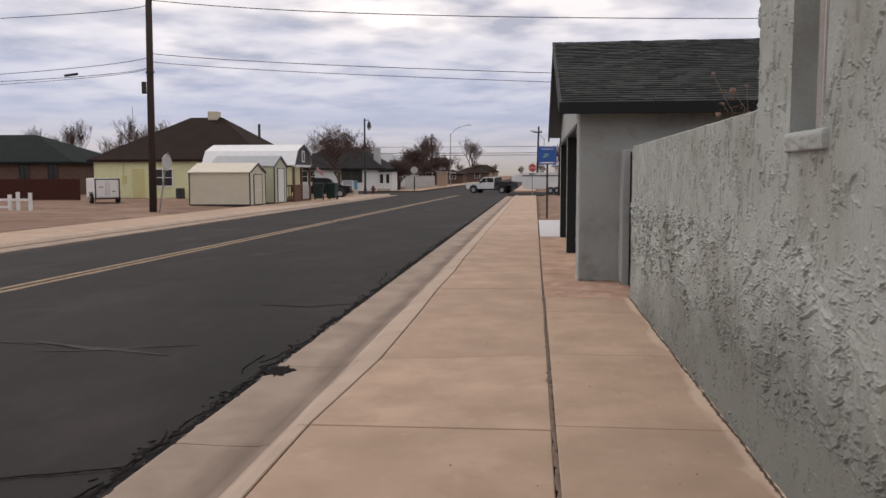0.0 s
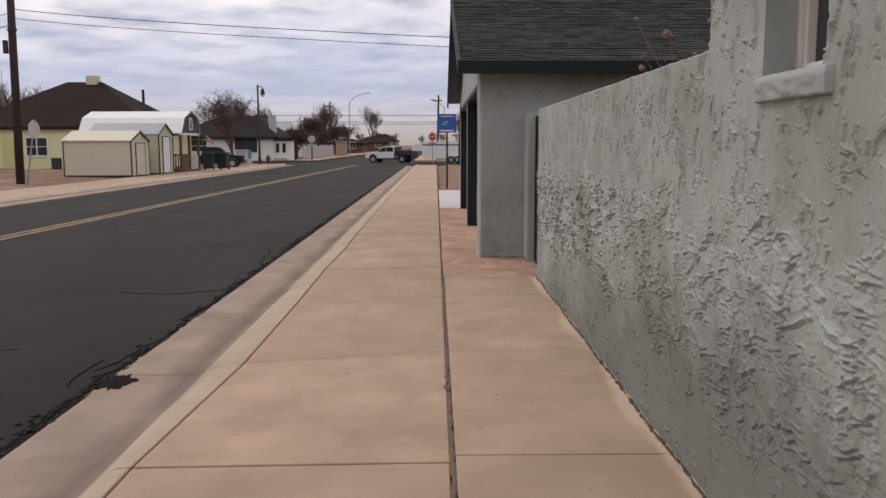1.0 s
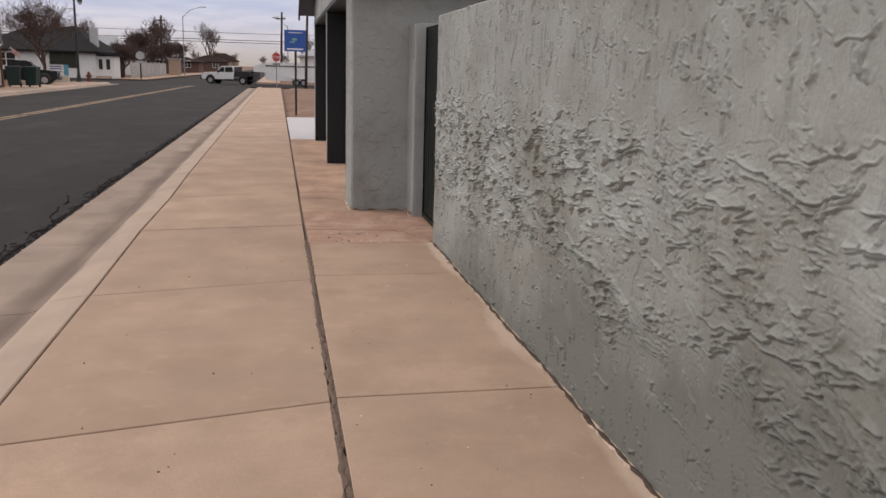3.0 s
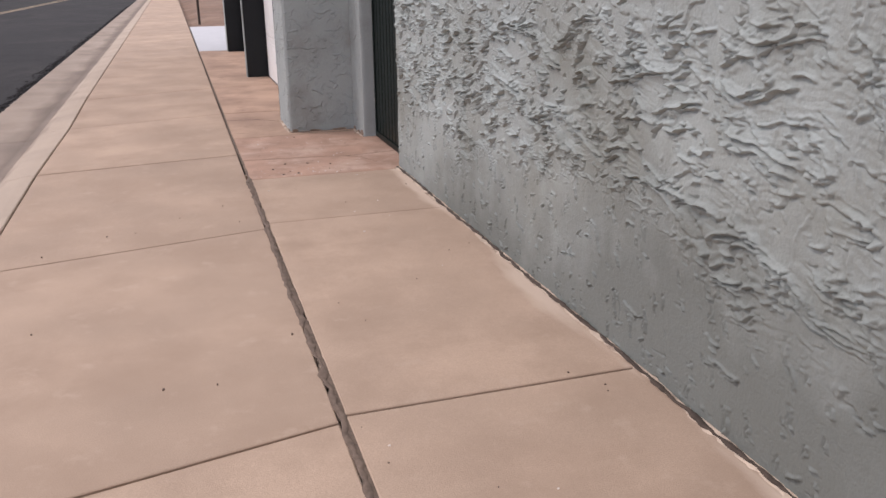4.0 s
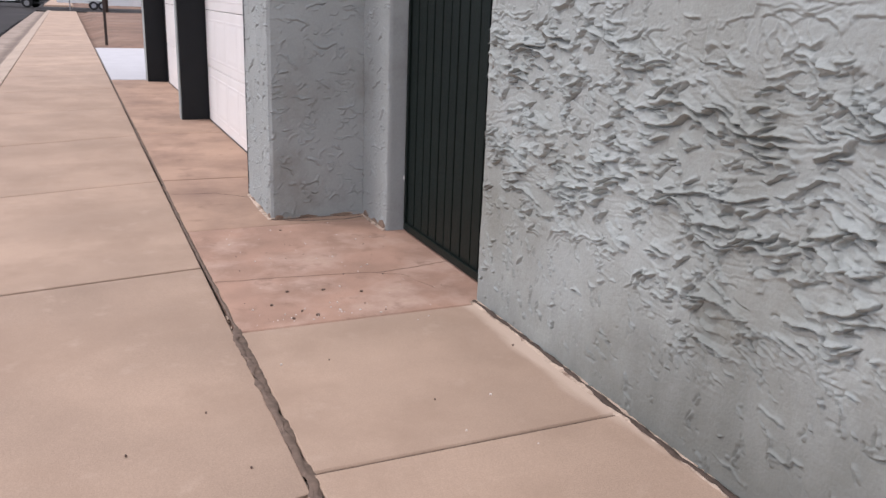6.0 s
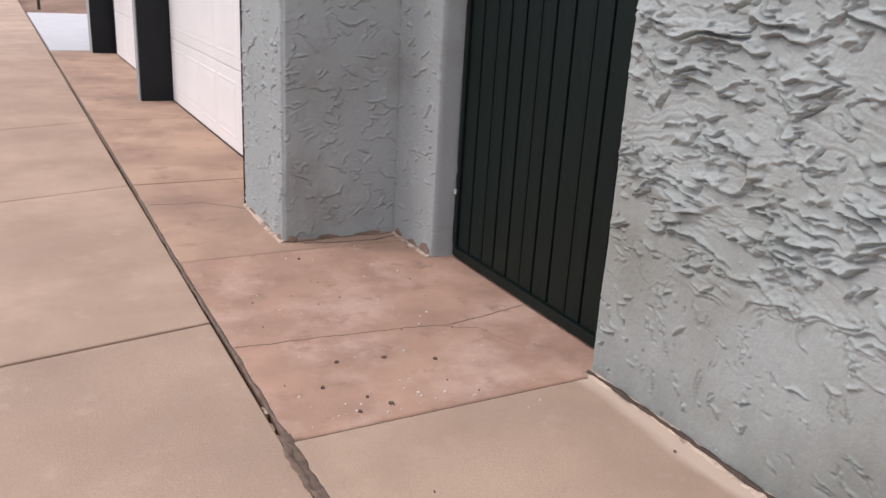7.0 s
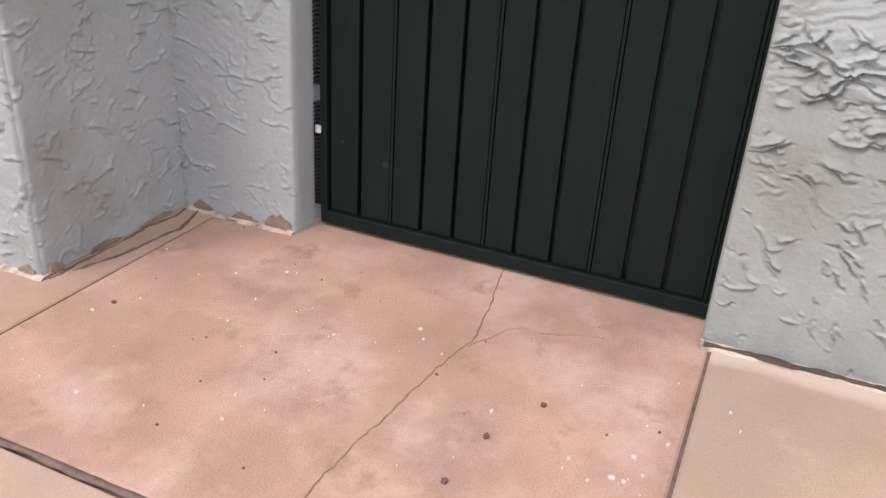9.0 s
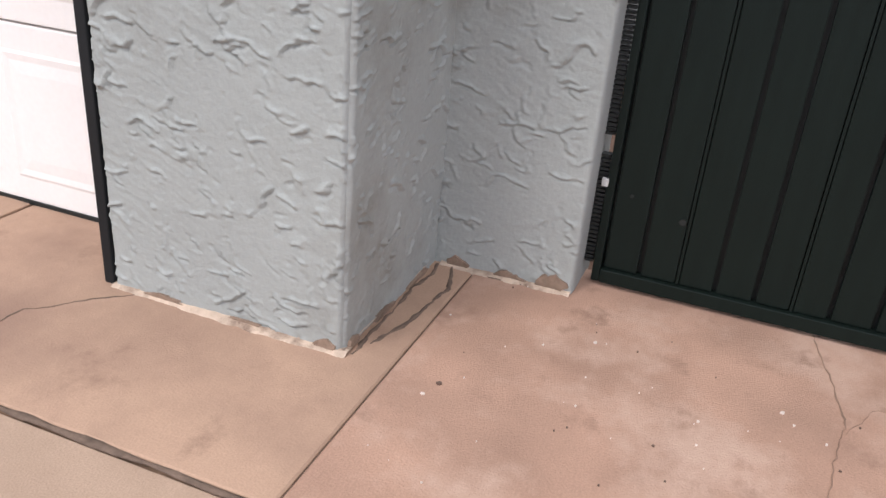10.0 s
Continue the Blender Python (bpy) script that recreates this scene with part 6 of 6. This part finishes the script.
def dry_weed(x, y, h, seed, lean):
    """A dead weed behind the wall: thin stalks, a few side shoots and round ragged seed heads."""
    rnd = random.Random(seed)
    w = thing("dry_weed", "dead brown weed with round seed heads behind the wall", "weed", (x, y, -0.02), group="dry weeds")
    stalks, heads, leaves = bmesh.new(), [], bmesh.new()
    for k in range(rnd.randint(2, 4)):
        p, d = Vector((rnd.uniform(-0.1, 0.1), rnd.uniform(-0.1, 0.1), 0)), Vector((lean + rnd.uniform(-0.15, 0.15), rnd.uniform(-0.2, 0.2), 1)).normalized()
        pts = [p]
        hh = h * rnd.uniform(0.85, 1.0)
        for i in range(10):
            d = (d + Vector((rnd.uniform(-0.14, 0.14), rnd.uniform(-0.14, 0.14), 0.02))).normalized()
            pts.append(pts[-1] + d * hh / 10)
        tube(stalks, pts, 0.006, 0.0025, 5)
        heads.append(pts[-1])
        for i in range(4, 10):
            if rnd.random() < 0.7:
                e = pts[i] + Vector((rnd.uniform(-0.16, 0.16), rnd.uniform(-0.2, 0.2), rnd.uniform(0.02, 0.16)))
                tube(stalks, [pts[i], (pts[i] + e) / 2 + Vector((0, 0, -0.01)), e], 0.003, 0.0015, 4)
                if rnd.random() < 0.5:
                    heads.append(e)
            for _ in range(9):
                c = pts[i] + Vector((rnd.uniform(-0.09, 0.09), rnd.uniform(-0.09, 0.09), rnd.uniform(-0.08, 0.08)))
                u = Vector((rnd.uniform(-1, 1), rnd.uniform(-1, 1), rnd.uniform(-1, 0.4))).normalized() * 0.022
                v = u.orthogonal().normalized() * 0.008
                leaves.faces.new([leaves.verts.new(q) for q in (c - u, c - v, c + u, c + v)])
    part("stalks", stalks, M_STALK, w)
    bmesh.ops.solidify(leaves, geom=leaves.faces[:], thickness=0.0015)
    tagged(part("dry_leaves", leaves, M_DRYLEAF, w), kind="stuff")
    for p in heads:
        bm = bmesh.new()
        bmesh.ops.create_icosphere(bm, subdivisions=2, radius=rnd.uniform(0.014, 0.024), matrix=Matrix.Translation(p))
        for v in bm.verts:
            v.co = p + (v.co - p) * rnd.uniform(0.65, 1.25)
        part("seed_head", bm, M_SEED, w)


for k, (x, y, h, lean) in enumerate(((1.72, 4.75, 2.15, 0.08), (1.8, 5.0, 2.35, 0.08), (1.75, 5.4, 2.05, 0.08), (1.85, 5.6, 2.3, 0.08), (1.8, 6.1, 2.0, 0.06), (1.8, 6.7, 2.05, 0.08),
                                    (1.9, 6.3, 2.1, 0.06), (1.85, 7.4, 2.0, 0.08), (1.8, 5.2, 2.4, 0.1), (2.0, 5.9, 2.3, 0.05), (1.7, 4.55, 2.1, 0.08), (1.9, 4.65, 2.3, 0.1), (1.85, 4.9, 2.2, 0.1), (2.1, 5.1, 2.35, 0.08), (2.2, 4.7, 2.4, 0.05), (2.0, 5.3, 2.15, 0.05), (2.3, 5.5, 2.5, 0.05), (2.3, 6.6, 2.3, 0.05), (2.5, 7.0, 2.4, 0.05))):
    dry_weed(x, y, h * 1.07, 40 + k, lean)

M_GRIT = mat("pale_mortar_grit", (0.56, 0.44, 0.34), rough=1.0, var=0.25, scale=14, bump=0.8, dark=(0.22, 0.15, 0.11), dark_at=(0.5, 0.66), dark_scale=9)
M_FLAKE = mat("white_paint_flake", (0.70, 0.62, 0.56), rough=0.8, var=0.1, bump=0)
M_SPECK = mat("dark_speck", (0.13, 0.085, 0.065), rough=0.95, var=0.2, bump=0)


def grit_strip(name, pts, w, label, seed):
    """A low, broken ridge of grit and mortar where the slabs meet a wall. Laid along a line of (x, y), leaning on the wall on its side."""
    n = int(sum((Vector(a) - Vector(c)).length for a, c in zip(pts, pts[1:])) / 0.02) + 2
    P = np.zeros((n, 6, 3))
    a, c = Vector(pts[0]), Vector(pts[-1])
    d = (c - a).normalized()
    side = Vector((-d.y, d.x))
    for i in range(n):
        t = i / (n - 1)
        p = a + (c - a) * t
        u = t * (c - a).length
        ww = w * max(0.12, 0.75 + 0.8 * noise.noise((u * 2.1, seed, 0)) + 0.45 * noise.noise((u * 27, seed, 4)))
        hh = 0.012 * max(0.2, 0.7 + 0.8 * noise.noise((u * 5, seed, 9)))
        for k, (o, z) in enumerate(((-0.03, -0.01), (-0.028, hh * 0.9), (0.1 * ww, hh), (0.45 * ww, hh * 0.55), (0.8 * ww, hh * 0.3), (ww, -0.004))):
            q = p + side * o
            P[i, k] = (q.x, q.y, z + 0.003 * noise.noise((u * 40, k * 3.0, seed)))
    ob = grid_mesh(name, P, M_GRIT)
    return tagged(ob, label, "grit", kind="stuff")


grit_strip("wall_grit", ((WALL_X - 0.002, 2.0), (WALL_X - 0.002, WALL_END)), 0.042, "pale broken mortar and grit along the wall's foot", 1.0)
grit_strip("wall_grit", ((1.13, PIER_Y - 0.002), (PIER_X, PIER_Y - 0.002)), -0.02, "broken mortar and grit at the pier's foot", 3.0)
grit_strip("wall_grit", ((PIER_X - 0.002, PIER_Y - 0.01), (PIER_X - 0.002, OPEN_Y0)), 0.022, "broken mortar and grit at the pier's foot", 5.0)
grit_strip("wall_grit", ((WALL_X + 0.006, GATE_Y1 + 0.01), (WALL_X + 0.006, PIER_Y - 0.02)), 0.022, "broken mortar and grit at the post's foot", 7.0)


def specks():
    """Paint flakes, crumbs and dark dots lying on the slabs."""
    rnd = random.Random(21)

    def chip(bm, x, y, r, z=0.004):
        k = rnd.randint(5, 7)
        ring = [(x + r * rnd.uniform(0.5, 1.1) * math.cos(a), y + r * rnd.uniform(0.5, 1.1) * math.sin(a)) for a in (2 * math.pi * q / k for q in range(k))]
        prism(bm, ring, "z", z - 0.004, z + rnd.uniform(0.0005, 0.002))

    white, dark = bmesh.new(), bmesh.new()
    for _ in range(48):
        chip(white, rnd.uniform(0.15, 1.15), rnd.uniform(9.68, 11.1), 0.0010 + 0.005 * rnd.random() ** 3, 0.002)
    for _ in range(26):
        chip(white, rnd.uniform(0.2, 0.75), 9.69 + abs(rnd.gauss(0, 0.08)), 0.0012 + 0.006 * rnd.random() ** 2, 0.002)
    for _ in range(22):
        chip(dark, rnd.uniform(0.15, 1.1), rnd.uniform(9.68, 11.1), rnd.uniform(0.0012, 0.004), 0.002)
    for x, y, r in ((0.397, 10.04, 0.011), (0.40, 9.80, 0.006), (0.59, 11.0, 0.007), (0.70, 9.95, 0.008), (0.45, 9.74, 0.011), (0.35, 9.73, 0.008), (0.55, 10.02, 0.009), (0.30, 9.9, 0.008)):
        chip(dark, x, y, r)
    for _ in range(46):
        chip(dark, rnd.uniform(-1.1, 1.05), rnd.uniform(3.0, 9.6), rnd.uniform(0.002, 0.006))
    for _ in range(16):
        chip(white, rnd.uniform(0.2, 1.05), rnd.uniform(5.0, 9.6), rnd.uniform(0.002, 0.006))
    tagged(part("paint_flakes", white, M_FLAKE), "small pale paint flakes lying on the slabs", "paint flakes", kind="stuff")
    tagged(part("crumbs", dark, M_SPECK), "small dark crumbs and spots on the slabs", "crumbs", kind="stuff")


specks()


def joint_weeds():
    """Ragged broken concrete lips along the long joint."""
    rnd = random.Random(33)
    bm = bmesh.new()
    y = 3.0
    while y < 10.0:
        for x0, s in ((JOINT_X - 0.006, 1), (JOINT_X + 0.034, -1)):
            if rnd.random() < 0.55:
                r = rnd.uniform(0.006, 0.016)
                k = 6
                ring = [(x0 + s * r * 0.5 + r * 0.7 * rnd.uniform(0.4, 1) * math.cos(a), y + r * 2.4 * rnd.uniform(0.5, 1) * math.sin(a)) for a in (2 * math.pi * q / k for q in range(k))]
                prism(bm, ring, "z", -0.05, rnd.uniform(-0.03, -0.012))
        y += 0.035
    tagged(part("joint_crumbs", bm, M_GRIT), "crumbled concrete lying in the long pavement joint", "rubble", kind="stuff")


joint_weeds()


M_FAINT = mat("dusty_crack_fill", (0.27, 0.175, 0.125), rough=0.95, var=0.3, scale=20, bump=0.3)


def crack(pts, w, seed, label="thin wandering dark crack in the concrete", top=0.0, material=None):
    """A hairline crack: a narrow sunken ribbon along a wandering line."""
    pts = [Vector(p) for p in pts]
    line = []
    for a, e in zip(pts, pts[1:]):
        n = max(2, int((e - a).length / 0.012))
        side = (e - a).orthogonal().normalized()
        for i in range(n):
            p = a + (e - a) * i / n
            line.append(p + side * (0.012 * noise.noise((p.x * 9, p.y * 9, seed)) + 0.006 * noise.noise((p.x * 40, p.y * 40, seed))))
    line.append(pts[-1])
    P = np.zeros((len(line), 4, 3))
    for i, p in enumerate(line):
        d = (line[min(i + 1, len(line) - 1)] - line[max(i - 1, 0)]).normalized()
        side = Vector((-d.y, d.x))
        h = w * max(0.15, 0.6 + 0.9 * noise.noise((p.x * 25, p.y * 25, seed + 3)))
        for q, (o, z) in enumerate(((-h, top - 0.002), (-h * 0.8, top + 0.0022), (h * 0.8, top + 0.0022), (h, top - 0.002))):
            P[i, q] = (p.x + side.x * o, p.y + side.y * o, z)
    tagged(grid_mesh("crack", P, material or M_FILL), label, "crack", group="cracks in the pavement", kind="structure")


crack(((0.13, 10.25), (0.40, 10.235), (0.70, 10.20), (0.85, 10.17), (1.24, 10.235)), 0.0022, 2.0, material=M_FAINT)
crack(((0.83, 10.18), (0.95, 10.10), (1.02, 9.90)), 0.0010, 5.0, material=M_FAINT)
crack(((0.14, 12.0), (0.40, 11.97), (0.59, 11.80)), 0.003, 12.0)

M_BAREPLASTER = mat("bare_brown_plaster", (0.26, 0.185, 0.135), rough=1.0, var=0.3, scale=25, bump=0.8)


def chips():
    """Places at the foot of pier and post where the paint and plaster have broken away."""
    rnd = random.Random(9)
    for axis, at, spots in (("x", WALL_X + 0.006, ((10.90, 0.02, 0.05, 0.035), (11.02, 0.008, 0.05, 0.018), (11.17, 0.012, 0.035, 0.022))),
                            ("y", PIER_Y - 0.003, ((0.635, 0.010, 0.03, 0.022), (0.80, 0.006, 0.06, 0.010), (1.00, 0.006, 0.07, 0.012))),
                            ("x", PIER_X - 0.003, ((11.28, 0.010, 0.03, 0.020), (11.5, 0.006, 0.07, 0.010), (11.72, 0.008, 0.06, 0.012)))):
        for u, z, w, h in spots:
            k = 14
            ring = [(u + w * rnd.uniform(0.6, 1.1) * math.cos(a), z + h * rnd.uniform(0.5, 1.1) * math.sin(a)) for a in (2 * math.pi * q / k for q in range(k))]
            tagged(part("chipped_plaster", prism(bmesh.new(), ring, axis, at - 0.004, at + 0.02), M_BAREPLASTER), "bare brown plaster where the stucco has chipped off", "damage", group="chipped stucco", kind="structure")


chips()

ribbon("wall_gap", M_JOINT, lambda y: WALL_X - 0.012 - 0.004 * math.sin(y * 5.3), 0.013, 2.0, WALL_END - 0.01, 2600, lambda x, y: 0.011, "dark open gap between the wall's foot and the slabs", "crack", ragged=1.6, seed=55, dip=0.006, freq=9.0)
crack(((1.12, PIER_Y - 0.016), (0.9, PIER_Y - 0.014), (0.60, PIER_Y - 0.016)), 0.007, 21.0, "dark gap at the pier's foot")
crack(((WALL_X + 0.0, 10.86), (WALL_X - 0.004, 11.0), (WALL_X, 11.2)), 0.006, 24.0, "dark gap at the post's foot")
crack(((1.13, 11.19), (1.0, 11.14), (0.80, 11.16), (0.66, 11.20)), 0.010, 27.0, "dark worn patch of concrete before the pier")

crack(((-4.6, 3.55), (-3.6, 3.72), (-2.8, 3.70), (-2.15, 3.95)), 0.012, 41.0, "open crack across the worn asphalt", -0.083, M_TAR)
crack(((-3.2, 9.3), (-2.6, 9.2), (-2.12, 9.5)), 0.008, 44.0, "open crack across the worn asphalt", -0.084, M_TAR)


def edge_cracks():
    """Short branching cracks where the asphalt breaks up towards the gutter."""
    rnd = random.Random(71)
    for k in range(34):
        y = 2.2 + 0.62 * k + rnd.uniform(-0.25, 0.25)
        x = ROAD_E - rnd.uniform(0.05, 0.24)
        pts = [(x, y)]
        for _ in range(3):
            x, y = min(ROAD_E - 0.04, x + rnd.uniform(-0.07, 0.08)), y + rnd.uniform(0.12, 0.34)
            pts.append((x, y))
        crack(pts, rnd.uniform(0.005, 0.012), 100.0 + k, "short open crack in the breaking asphalt edge", float(road_z(pts[1][0], 0)) - 0.001, M_TAR)


edge_cracks()
